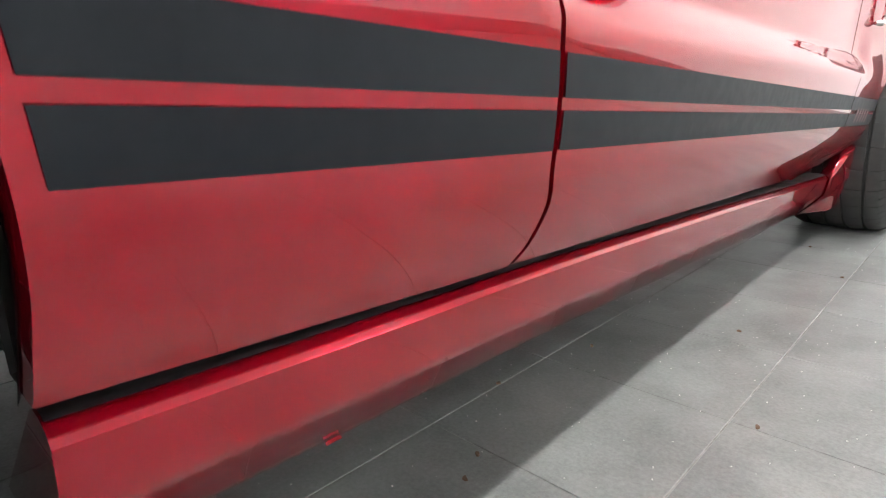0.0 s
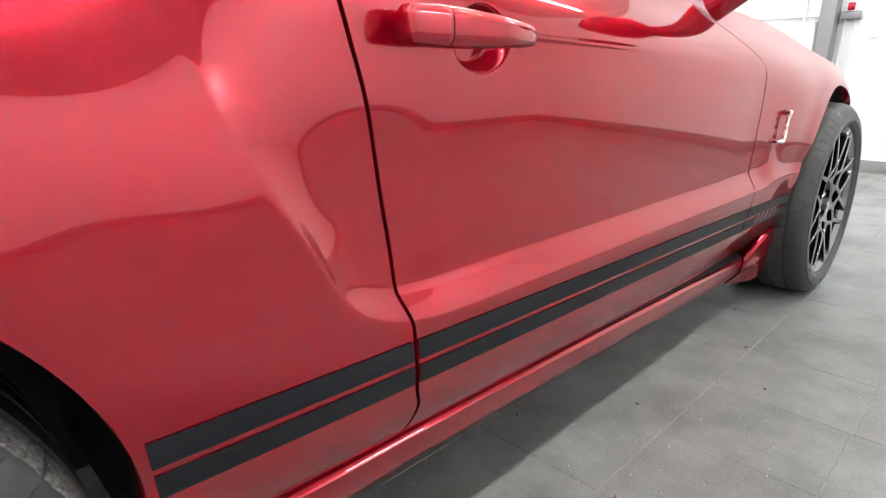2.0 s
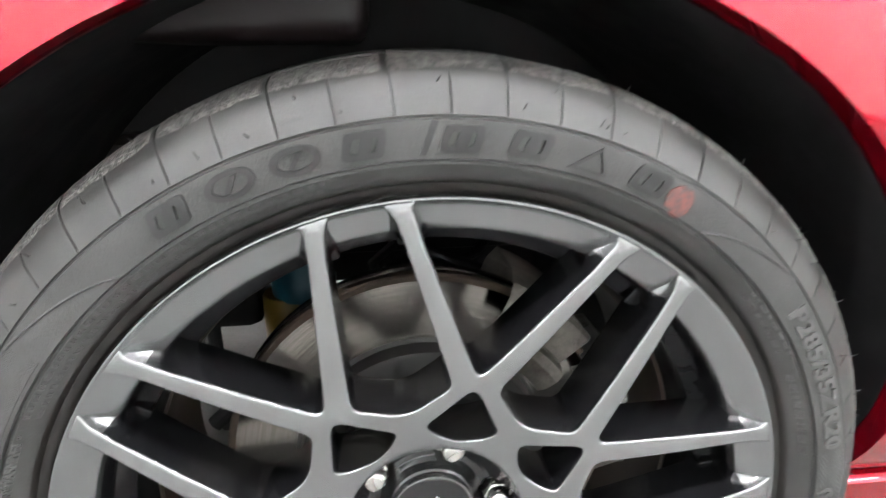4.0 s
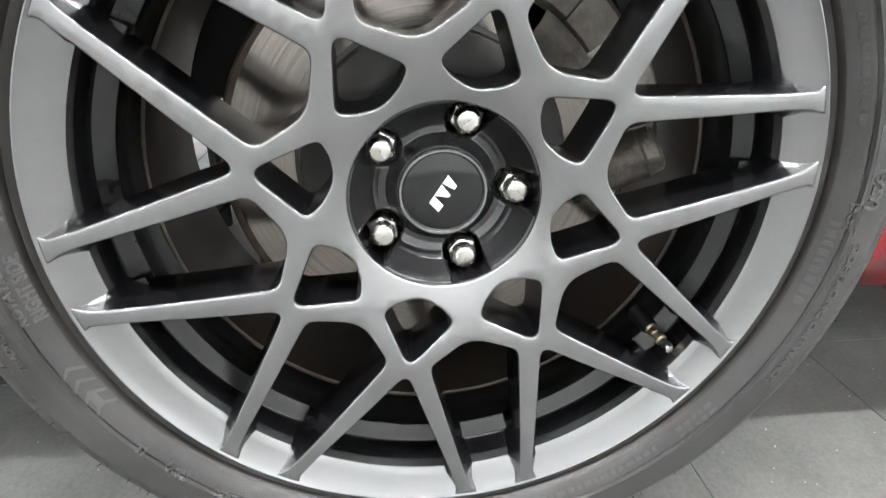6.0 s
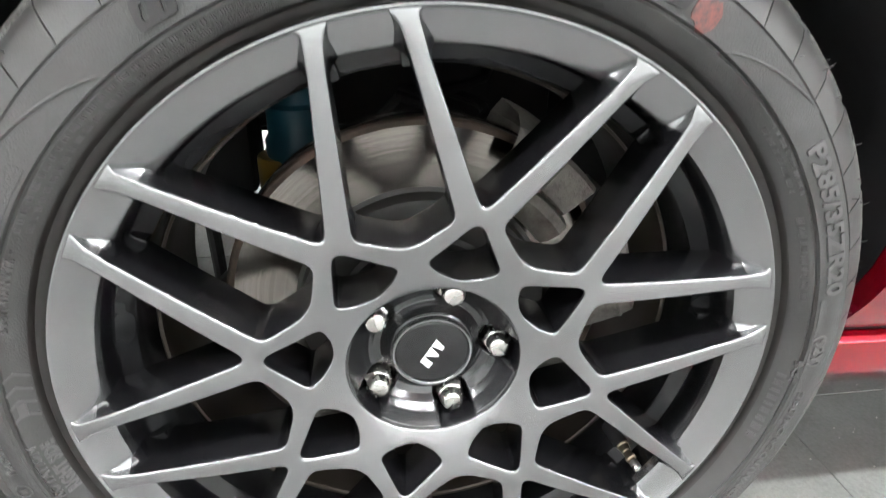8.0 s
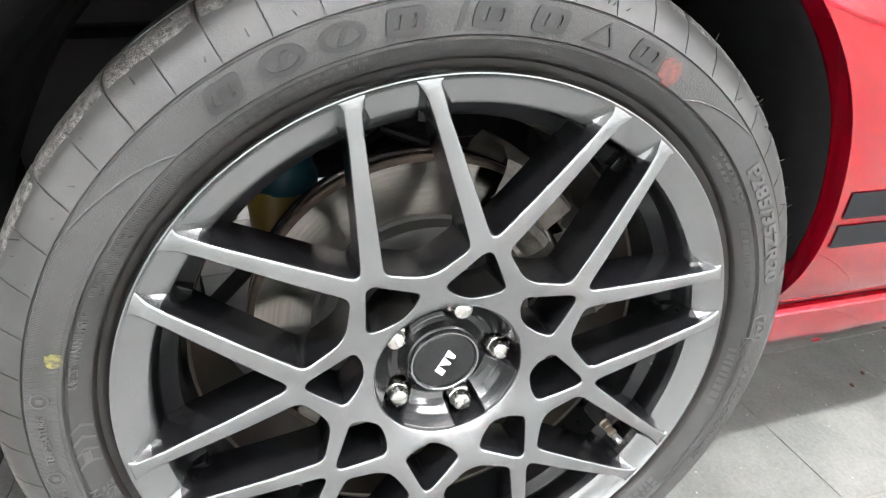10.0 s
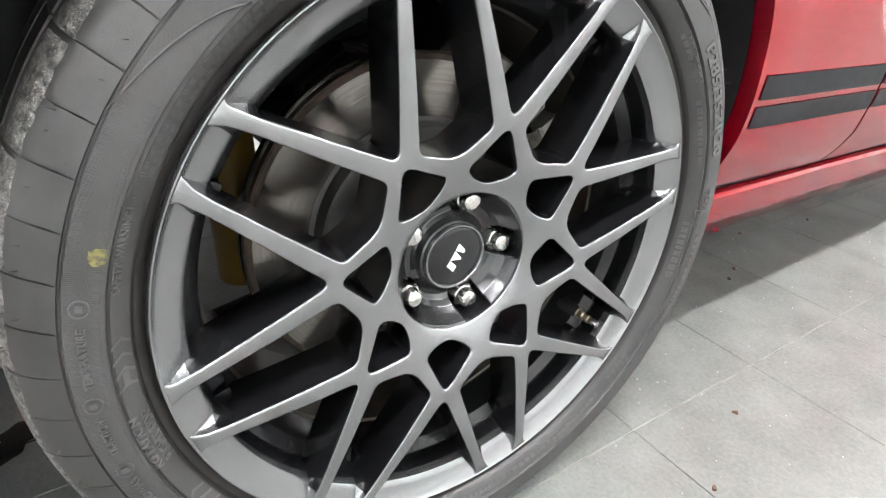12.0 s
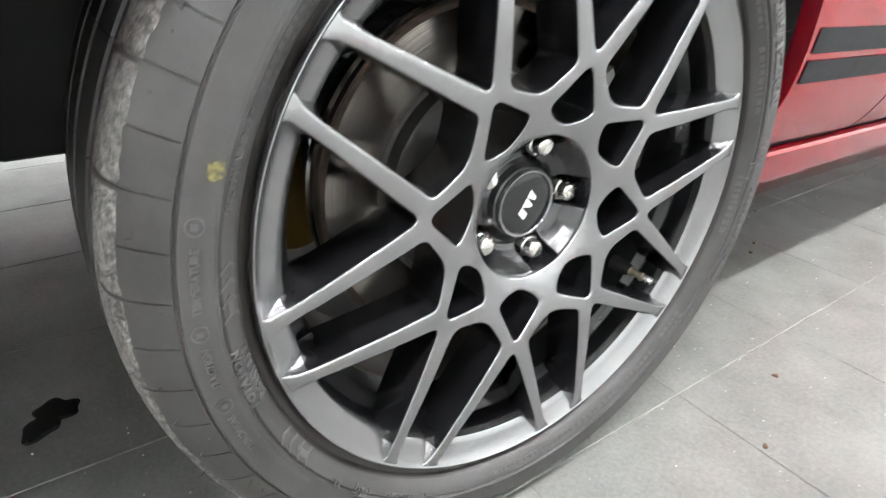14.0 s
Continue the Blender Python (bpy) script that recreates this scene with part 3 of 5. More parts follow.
STRIPE_DROP = -0.038
UP_TOP, UP_LOW, LO_TOP, LO_LOW = 0.4875, 0.4585, 0.4500, 0.4225
for za, zb in ((UP_LOW, UP_TOP), (LO_LOW, LO_TOP)):
    stripe(quarter, za, zb, lambda q: 0.3735 + 0.10 * (0.500 - q) * 1.2, lambda q: gap_rear(q) - 0.0045)
    stripe(door, za, zb, lambda q: gap_rear(q) + 0.0045, lambda q: gap_front(q - 0.054) - 0.0045)
    stripe(wing, za, zb, lambda q: gap_front(q - 0.054) + 0.0045, lambda q: 2.30, 60)


# plain bars where the wing's stripe carries a model mark
for n in range(5):
    y0 = 2.005 + 0.042 * n
    bm = bmesh.new()
    rows = []
    for i in range(5):
        q = 0.430 + 0.012 * i / 4 * 2.6
        rows.append([side(y0 + 0.010 * i / 4 + 0.026 * j / 4, q + STRIPE_DROP * (y0 - 0.65), 0.0024) for j in range(5)])
    add_grid(bm, rows)
    part("stripe_mark", bm, FADED, wing, "faded red bar on the stripe", smooth=50)


# wheel wells
def well(y0, arch, depth, name, a0, a1):
    bm = bmesh.new()
    rows = []
    for k in range(49):
        a = a0 + (a1 - a0) * k / 48
        y, z = arch(a)
        x = side_x(y, z)
        cy, cz = y - y0, z - HUB_Z
        g = 1.0 + 0.008 / math.hypot(cy, cz)
        f = 1.0 - 0.001 / math.hypot(cy, cz)
        rows.append([(x - 0.021, y0 + cy * f, HUB_Z + cz * f), (x - 0.05, y0 + cy * g, HUB_Z + cz * g), (-0.2, y0 + cy * g, HUB_Z + cz * g), (-depth, y0 + cy * g, HUB_Z + cz * g)])
    add_grid(bm, rows)
    return part(name, bm, BLACK, car, "black plastic wheel arch liner", smooth=50)


well(0.0, arch_rear, 0.40, "arch_liner", -2, 198)
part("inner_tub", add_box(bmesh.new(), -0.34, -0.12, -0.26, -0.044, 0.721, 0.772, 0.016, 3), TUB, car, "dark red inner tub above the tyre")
well(FRONT_Y, arch_front, 0.36, "arch_liner", -2, 192)


# ---- the wheels ----
PAIR0, STEP, HALF = 10.35, 45.0, 7.2
HALF_MID, HALF_TIP = 6.35, 5.8      # the spokes of a pair draw together toward the rim


def polar(r, a):
    return r * math.cos(radians(a)), r * math.sin(radians(a))


def face_x(r):
    """Depth of the spokes' front over the radius, from the rim's outer plane."""
    return steps([(0.060, -0.0265), (0.0705, -0.0220), (0.085, -0.0160), (0.10, -0.0112), (0.12, -0.0066), (0.14, -0.0036), (0.20, -0.0003), (0.255, 0.0004), (0.264, 0.0002), (0.2715, -0.0004), (0.275, -0.0010)], r)


def rim_face_mesh():
    outer, radii = [], []

    def put(r, a, fr):
        outer.append(polar(r, a))
        radii.append(fr)
    for k in range(8):
        c = PAIR0 + STEP * k
        put(0.2660, c - HALF_TIP - 1.66, 0.01)
        put(0.2712, c - HALF_TIP - 2.30, 0)
        put(0.2716, c - HALF_TIP, 0)
        put(0.2712, c - HALF_TIP + 2.30, 0)
        put(0.2660, c - HALF_TIP + 1.66, 0.01)
        put(0.2600, c - HALF_MID + 1.46, 0.012)
        put(0.2450, c - HALF + 1.40, 0.02)
        put(0.1355, c - 15.4, 0.011)
        put(0.1130, c, 0.030)
        put(0.1355, c + 15.4, 0.011)
        put(0.2450, c + HALF - 1.40, 0.02)
        put(0.2600, c + HALF_MID - 1.46, 0.012)
        put(0.2660, c + HALF_TIP - 1.66, 0.01)
        put(0.2712, c + HALF_TIP - 2.30, 0)
        put(0.2716, c + HALF_TIP, 0)
        put(0.2712, c + HALF_TIP + 2.30, 0)
        put(0.2660, c + HALF_TIP + 1.66, 0.01)
        put(0.2600, c + HALF_MID + 1.46, 0.012)
        put(0.2450, c + HALF + 1.40, 0.02)
        put(0.1425, c + 22.5, 0.007)
        put(0.2450, c + 45 - HALF - 1.40, 0.02)
        put(0.2600, c + 45 - HALF_MID - 1.46, 0.012)
    loops = [fillet(outer, radii)]
    for k in range(8):
        n = PAIR0 + 22.5 + STEP * k
        loops.append(fillet([polar(0.1368, n), polar(0.0988, n + 16.6), polar(0.0880, n + 10.8), polar(0.0805, n), polar(0.0880, n - 10.8), polar(0.0988, n - 16.6)], [0.008, 0.007, 0.02, 0.03, 0.02, 0.007], 5))
    loops.append([Vector(polar(0.0705, a)) for a in range(0, 360, 4)])
    return carved_plate(loops)


def area(loop):
    return 0.5 * sum(a[0] * b[1] - b[0] * a[1] for a, b in zip(loop, loop[1:] + loop[:1]))


def tidy(loop, least=0.0007, most=0.006):
    """Drop points that lie too close, split long sides."""
    out = []
    for p in loop:
        if not out or (Vector(p) - out[-1]).length > least:
            out.append(Vector(p))
    if (out[0] - out[-1]).length < least:
        out.pop()
    full = []
    for a, b in zip(out, out[1:] + out[:1]):
        n = max(1, int((b - a).length / most))
        full += [a + (b - a) * k / n for k in range(n)]
    return full


def inset(loop, d):
    out, m = [], len(loop)
    for k in range(m):
        u, v = (loop[k] - loop[k - 1]).normalized(), (loop[(k + 1) % m] - loop[k]).normalized()
        nrm = Vector((-u.y - v.y, u.x + v.x))
        nrm.normalize()
        c = max(0.5, nrm.dot(Vector((-u.y, u.x))))
        out.append(loop[k] + nrm * (d / c))
    return out


FOOT = ((0.0045, 0.0006), (0.0075, 0.0022), (0.0100, 0.0045), (0.0124, 0.0075), (0.0145, 0.0110))


def carved_plate(loops):
    """The spoked face: rounded edges, a face dished toward the hub, deep black sides."""
    loops = [tidy(q) for q in loops]
    loops = [(q if (area(q) > 0) == (n == 0) else q[::-1]) for n, q in enumerate(loops)]
    bev, deep = 0.0020, 0.046
    front = [inset(q, bev) for q in loops]

    def inside(p):
        hit = False
        for q in front:
            for a, b in zip(q, q[1:] + q[:1]):
                if (a.y > p.y) != (b.y > p.y) and p.x < (b.x - a.x) * (p.y - a.y) / (b.y - a.y) + a.x:
                    hit = not hit
        return hit
    flat = np.array([tuple(p) for q in front for p in q])
    pts, edges = [Vector(p) for p in flat], []
    for q in front:
        n = sum(len(r) for r in front[:front.index(q)])
        edges += [(n + k, n + (k + 1) % len(q)) for k in range(len(q))]
    step = 0.0062
    for a in range(-44, 45):
        for b in range(-44, 45):
            p = Vector(((a + 0.5 * (b % 2)) * step, b * step * 0.866))
            if 0.07 < p.length < 0.27 and np.hypot(flat[:, 0] - p.x, flat[:, 1] - p.y).min() > 0.0034 and inside(p):
                pts.append(p)
    co, _, tris, _, _, _ = geometry.delaunay_2d_cdt(pts, edges, [], 0, 1e-7)
    tris = [t for t in tris if inside((co[t[0]] + co[t[1]] + co[t[2]]) / 3)]
    verts, faces, mats = [], [], []

    def at(p, d):
        r = p.length
        return (face_x(r) - d, p.x, p.y)
    verts += [at(p, 0.0) for p in co]
    faces += [tuple(t) for t in tris]
    mats += [0] * len(faces)
    near = {(round(p.x, 5), round(p.y, 5)): k for k, p in enumerate(co)}
    for q, f in zip(loops, front):
        m = len(q)
        prev = [near[(round(p.x, 5), round(p.y, 5))] if (round(p.x, 5), round(p.y, 5)) in near else min(range(len(co)), key=lambda k: (co[k] - p).length) for p in f]
        spread = {d: inset(q, -off) for d, off in FOOT}
        for ang in (30, 60, 90, *[d for d, _ in FOOT], None, "back"):
            ring = []
            for k in range(m):
                if isinstance(ang, float):      # the foot that flares out onto the rim
                    p, d = q[k] + (spread[ang][k] - q[k]) * ease(0.238, 0.258, q[k].length), ang
                elif ang == "back":
                    p, d = q[k] - (q[k] - f[k]) * 0.2, deep + 0.004
                elif ang is None:
                    p, d = q[k] + (spread[FOOT[-1][0]][k] - q[k]) * ease(0.238, 0.258, q[k].length), deep
                else:
                    p, d = f[k] + (q[k] - f[k]) * math.sin(radians(ang)), bev * (1 - math.cos(radians(ang)))
                ring.append(len(verts))
                verts.append(at(p, d))
            for k in range(m):
                faces.append((prev[k], prev[(k + 1) % m], ring[(k + 1) % m], ring[k]))
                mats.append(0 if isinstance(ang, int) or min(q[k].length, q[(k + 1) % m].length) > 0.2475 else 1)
            prev = ring
    me = bpy.data.meshes.new("spokes")
    me.from_pydata(verts, [], faces)
    bm = bmesh.new()
    bm.from_mesh(me)
    for f, mi in zip(bm.faces, mats):
        f.material_index = mi
    bmesh.ops.recalc_face_normals(bm, faces=bm.faces)
    bm.to_mesh(me)
    bm.free()
    me.materials.append(RIM)
    me.materials.append(POCKET)
    return me


def barrel_bm():
    return lathe(bmesh.new(), [(-0.0850, 0.2286), (-0.0880, 0.2282), (-0.0890, 0.2262), (-0.0905, 0.2258), (-0.118, 0.2245), (-0.215, 0.2270), (-0.235, 0.2500), (-0.242, 0.262)], 120)


TYRE = [(-0.012, 0.2700), (-0.0085, 0.2738), (-0.0062, 0.2765), (-0.0058, 0.2790), (-0.0045, 0.2815), (0.0010, 0.2838), (0.0052, 0.2866), (0.0092, 0.2905), (0.0122, 0.2958), (0.0114, 0.2980), (0.0143, 0.2990),
        (0.0146, 0.3100), (0.0138, 0.3215), (0.0106, 0.3222), (0.0105, 0.3231), (0.0114, 0.3240), (0.0058, 0.3330), (0.0005, 0.3405), (-0.0060, 0.3470), (-0.0135, 0.3518), (-0.0215, 0.3546),
        (-0.0310, 0.3564)]
SLITS = 62


def tyre_bm(scale=1.0):
    inner = [(-0.046, 0.3580), (-0.0475, 0.3510), (-0.0545, 0.3510), (-0.056, 0.3588), (-0.098, 0.3605), (-0.0995, 0.3530), (-0.1085, 0.3530), (-0.110, 0.3607),
             (-0.150, 0.3607), (-0.1515, 0.3530), (-0.1605, 0.3530), (-0.162, 0.3605), (-0.205, 0.3590), (-0.2065, 0.3515), (-0.2135, 0.3515), (-0.215, 0.3585), (-0.240, 0.3562),
             (-0.258, 0.3490), (-0.268, 0.3370), (-0.2735, 0.314), (-0.270, 0.290), (-0.262, 0.274), (-0.255, 0.262)]
    prof = TYRE + inner
    n0, n1, n2 = 16, len(TYRE) - 1, len(TYRE) + len(inner) - 7
    rows = []
    for s in range(SLITS):
        base = 360.0 / SLITS * s + 1.16
        for off, depth in ((0.0, 0.0), (0.07, 1.0), (0.24, 1.0), (0.31, 0.0), (2.4, 0), (4.4, 0), (6.3, 0)):
            a = radians(base + off * (360 / SLITS) / 8.2)
            row = []
            for i, (x, r) in enumerate(prof):
                d = 0.0
                if depth:
                    long = s % 2 == 0
                    if n0 <= i <= (n1 + 1 if long else n1 - 2):
                        d = (0.0026, 0.0016, 0.0008, 0.0008, 0.0020)[min(i - n0, 4)] + (0.0020 if long and i > n0 + 4 else 0.0)
                    elif n1 < i < n2 and long:
                        d = 0.003 if r > 0.355 else 0.0
                aa = a + (0.10 * (x + 0.02) if x < -0.02 else 0.0)
                row.append((x - (d * 0.6 if i < n1 - 1 else 0), (r - d) * math.cos(aa), (r - d) * math.sin(aa)))
            rows.append(row)
    bm = bmesh.new()
    add_grid(bm, rows, closed=True)
    for v in bm.verts:        # settled on the floor
        if v.co.z < -0.3546:
            v.co.x += 0.35 * (-0.3546 - v.co.z) * (1 if v.co.x > -0.13 else -1)
            v.co.z = -0.3546
    return bm


def hub_bowl_bm():
    prof = [(-0.0238, 0.0715), (-0.0252, 0.0692), (-0.0300, 0.0668), (-0.0375, 0.0632), (-0.0450, 0.0585), (-0.0505, 0.0530), (-0.0530, 0.0478), (-0.0526, 0.0430), (-0.0490, 0.0388), (-0.0435, 0.0364), (-0.042, 0.0346), (-0.042, 0.0325)]
    dense = []
    for (xa, ra), (xb, rb) in zip(prof, prof[1:]):
        for k in range(6):
            dense.append((xa + (xb - xa) * k / 6, ra + (rb - ra) * k / 6))
    dense.append(prof[-1])

    def pocket(i, x, r, a):
        for k in range(5):
            na = radians(NUT0 + 72 * k)
            ny, nz = 0.0605 * math.cos(na), 0.0605 * math.sin(na)
            along = (r * math.cos(a)) * math.cos(na) + (r * math.sin(a)) * math.sin(na)
            across = -(r * math.cos(a)) * math.sin(na) + (r * math.sin(a)) * math.cos(na)
            d = math.hypot(max(0.0, abs(along - 0.0625) - 0.0065), across)
            w = 1 - ease(0.0110, 0.0165, d)
            x = x - w * max(0.0, x + 0.064)
        return x, r
    return lathe(bmesh.new(), dense, 300, pocket)


NUT0 = 0.6


def nut_bm():
    bm = bmesh.new()
    rings = []
    for x, r, hexed in ((-0.040, 0.0100, 1), (-0.0115, 0.0100, 1), (-0.0100, 0.0090, 1), (-0.0096, 0.0079, 0), (-0.0038, 0.0076, 0), (-0.0026, 0.0073, 0), (-0.0012, 0.0060, 0), (-0.0009, 0.0052, 0), (-0.0008, 0.0004, 0)):
        ring = []
        for k in range(24):
            a = 2 * math.pi * k / 24
            rr = r
            if hexed:
                rr = r * math.cos(math.pi / 6) / math.cos((a % (math.pi / 3)) - math.pi / 6) * 1.06
            ring.append((x, rr * math.cos(a), rr * math.sin(a)))
        ring.append(ring[0])
        rings.append(ring)
    add_grid(bm, rings)
    bmesh.ops.remove_doubles(bm, verts=bm.verts, dist=1e-6)
    return bm


def disc_bm():
    bm = bmesh.new()
    lathe(bm, [(-0.1175, 0.1175), (-0.1175, 0.1765), (-0.119, 0.178), (-0.127, 0.178), (-0.127, 0.175), (-0.137, 0.175), (-0.137, 0.178), (-0.145, 0.178), (-0.145, 0.11)], 96)
    return bm


def spoke_root_bm():
    """Black foot where a spoke runs down onto the rim's ledge."""
    bm = bmesh.new()
    add_box(bm, -0.060, -0.036, 0.2316, 0.2492, -0.0085, 0.0085, 0.0022)
    return bm


def sector_bm(r0, r1, a0, a1, x0, x1, bevel=0.003, n=10):
    """A thick curved plate round the axle."""
    bm = bmesh.new()
    rows = []
    for k in range(n + 1):
        a = a0 + (a1 - a0) * k / n
        ring = [(x1 - bevel, r0), (x1, r0 + bevel), (x1, r1 - bevel), (x1 - bevel, r1), (x0, r1), (x0, r0), (x1 - bevel, r0)]
        rows.append([(x, *polar(r, a)) for x, r in ring])
    vs = add_grid(bm, rows)
    bm.faces.new([v for v in vs[0][:-1]])
    bm.faces.new([v for v in vs[-1][:-1]])
    return bm


def boot_bm():
    """Pin housing with a bulged cap and a spring clip."""
    bm = bmesh.new()
    d = Vector((0.012, 0.046, 0.026))
    p = Vector((-0.105, 0.128, -0.014))
    tube(bm, [p + d * s for s in (-0.2, 0.0, 0.2, 0.6, 0.95, 1.0, 1.06, 1.10, 1.28, 1.34, 1.36)], [0.016, 0.019, 0.0205, 0.0215, 0.022, 0.0225, 0.0235, 0.0215, 0.0205, 0.016, 0.008], 20)
    return bm


def caliper_bm():
    bm = bmesh.new()
    lathe(bm, [(-0.10, 0.122), (-0.091, 0.1235), (-0.086, 0.130), (-0.084, 0.142), (-0.088, 0.150), (-0.100, 0.153), (-0.115, 0.154)], 14, a0=35, a1=57)
    lathe(bm, [(-0.097, 0.150), (-0.090, 0.156), (-0.090, 0.180), (-0.096, 0.190), (-0.115, 0.197), (-0.175, 0.197), (-0.19, 0.18), (-0.19, 0.15)], 10, a0=51, a1=66)
    lathe(bm, [(-0.108, 0.160), (-0.103, 0.168), (-0.103, 0.192), (-0.112, 0.200), (-0.175, 0.200), (-0.19, 0.18)], 8, a0=-2, a1=31)
    return bm


def bend_text(me, radius, angle, x, up_in=False, lean=0.0):
    """Wrap a flat text round the axle. angle: degrees of its middle; its top points outward, or inward where up_in."""
    for v in me.vertices:
        u, w, h = v.co
        if up_in:
            a, r = radians(angle) + u / radius, radius - w
        else:
            a, r = radians(angle) - u / radius, radius + w
        v.co = (x + h - lean * (r - radius), r * math.cos(a), r * math.sin(a))
    return me


MESHES = {}


def shared(key, make):
    if key not in MESHES:
        made = make()
        if isinstance(made, bmesh.types.BMesh):
            me = bpy.data.meshes.new(key)
            bmesh.ops.recalc_face_normals(made, faces=made.faces)
            made.to_mesh(me)
            made.free()
            made = me
        MESHES[key] = made
    return MESHES[key]


def wheel(name, x, y, z, turn, size, label):
    """One wheel; its face mesh carries tyre, barrel, nuts and cap."""
    rim = mesh_object(name, shared("spokes", rim_face_mesh), RIM, car, label, 40)
    rim.matrix_basis = pose(x, y, z, turn, 0, 0) @ Matrix.Scale(size, 4)

    def sub(n, key, make, mat, m=None, lab="", smooth=35.0):
        ob = mesh_object(n, shared(key, make), mat, rim, lab, smooth)
        if m is not None:
            ob.matrix_basis = m
        return ob
    sub("lip", "lip", lambda: lathe(bmesh.new(), [(-0.010, 0.2730), (-0.0025, 0.2738), (-0.0006, 0.2737), (0.0005, 0.2729), (0.0007, 0.2719), (-0.0002, 0.2709), (-0.0018, 0.2694), (-0.0036, 0.2668), (-0.0054, 0.2640), (-0.0077, 0.2600), (-0.0101, 0.2553),
                                                  (-0.0125, 0.2505), (-0.0142, 0.2488), (-0.0230, 0.2480)], 144), RIM)
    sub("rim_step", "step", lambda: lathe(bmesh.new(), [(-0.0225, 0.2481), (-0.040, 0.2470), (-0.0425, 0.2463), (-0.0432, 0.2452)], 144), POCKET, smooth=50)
    sub("rim_ledge", "ledge", lambda: lathe(bmesh.new(), [(-0.0432, 0.2453), (-0.0424, 0.2448), (-0.0428, 0.2440), (-0.0455, 0.2388), (-0.0482, 0.2334), (-0.0490, 0.2323), (-0.0512, 0.2316), (-0.0700, 0.2303), (-0.0860, 0.2284)], 144), LEDGE, smooth=30)
    for k in range(8):
        for s in (-1, 1):
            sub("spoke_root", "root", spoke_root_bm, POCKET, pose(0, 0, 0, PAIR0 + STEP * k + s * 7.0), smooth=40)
    sub("barrel", "barrel", barrel_bm, BARREL)
    tyre = sub("tyre", "tyre", tyre_bm, RUBBER_SIDE, lab="worn black low-profile tyre with raised lettering")
    if len(tyre.data.materials) < 2:
        tyre.data.materials.append(RUBBER_TREAD)
        tyre.data.materials.append(BEAD)
        for p in tyre.data.polygons:
            r = math.hypot(p.center.y, p.center.z)
            p.material_index = 2 if r < 0.2830 and p.center.x > -0.1 else 1 if (r > 0.3255 and p.center.x < 0.0098) or p.center.x < -0.05 else 0
    bowl = sub("hub_bowl", "bowl", hub_bowl_bm, BOWL, smooth=60)
    if len(bowl.data.materials) < 2:
        bowl.data.materials.append(POCKET)
        for p in bowl.data.polygons:
            for k in range(5):
                ny, nz = polar(0.0615, NUT0 + 72 * k)
                if math.hypot(p.center.y - ny, p.center.z - nz) < 0.0165 and abs(p.normal.x) < 0.75 or p.center.x < -0.060:
                    p.material_index = 1
    for k in range(5):
        sub("lug_nut", "nut", nut_bm, CHROME, pose(-0.0345, *polar(0.05700, NUT0 + 72 * k), NUT0 + 72 * k) @ Matrix.Scale(1.24, 4), "chrome lug nut")
    sub("centre_cap", "cap", lambda: lathe(bmesh.new(), [(-0.046, 0.0335), (-0.0395, 0.0335), (-0.0380, 0.0325), (-0.0380, 0.0310), (-0.0388, 0.0302), (-0.0380, 0.028), (-0.0365, 0.015), (-0.0360, 0.0002)], 64), GLOSS_BLACK, None, "gloss black centre cap")
    sub("cap_ring", "cap_ring", lambda: lathe(bmesh.new(), [(-0.042, 0.0338), (-0.0388, 0.0340), (-0.0372, 0.0332), (-0.0372, 0.0316), (-0.0385, 0.0308)], 64), RIM)
    sub("brake_disc", "disc", disc_bm, DISC, None, "worn steel brake disc")
    sub("disc_hat", "hat", lambda: lathe(bmesh.new(), [(-0.072, 0.040), (-0.074, 0.072), (-0.078, 0.0745), (-0.094, 0.076), (-0.098, 0.080), (-0.098, 0.108), (-0.100, 0.1115), (-0.116, 0.1135), (-0.1172, 0.1175)], 96), HAT, None, "dark grey brake disc hat", 30)
    sub("disc_edge", "disc_edge", lambda: lathe(bmesh.new(), [(-0.1166, 0.1715), (-0.1164, 0.1725), (-0.1164, 0.1762), (-0.1180, 0.1784), (-0.1265, 0.1786)], 96), RUST, None, "brown rusty edge of the brake disc")
    back = pose(0, 0, 0, -turn)
    sub("caliper", "caliper", caliper_bm, IRON, back, "grey cast brake caliper")
    sub("brake_pad", "pad", lambda: sector_bm(0.151, 0.190, 38, 50, -0.135, -0.094, 0.004), IRON, back, "brown-grey brake pad")
    sub("caliper_bracket", "bracket", lambda: sector_bm(0.173, 0.199, 13, 31, -0.15, -0.100, 0.003), BRACKET, back, "pale dull aluminium caliper bracket")
    sub("caliper_bracket", "bracket_low", lambda: sector_bm(0.140, 0.172, -12, 3, -0.15, -0.112, 0.003), BRACKET, back, "pale dull aluminium caliper bracket")
    sub("guide_pin_boot", "boot", boot_bm, IRON, back, "dusty brown guide pin housing")
    sub("spring_clip", "clip", lambda: tube(bmesh.new(), [(-0.088, 0.150, 0.034), (-0.082, 0.158, 0.036), (-0.081, 0.172, 0.041), (-0.084, 0.178, 0.032), (-0.083, 0.168, 0.026)], 0.0018, 6), DARK_STEEL, back, "dark wire spring clip")
    return rim


rear_wheel = wheel("rear_wheel", -0.0026, AXLE_Y, AXLE_Z, 0.0, 1.0, "satin grey mesh-spoke alloy wheel")
front_wheel = wheel("front_wheel", -0.012, FRONT_Y, 0.3418, 13.0, 0.9635, "satin grey mesh-spoke alloy wheel")


# ---- small parts of the rear wheel ----
def sidewall_x(r):
    return steps(sorted((b, a) for a, b in TYRE[5:19]), r)


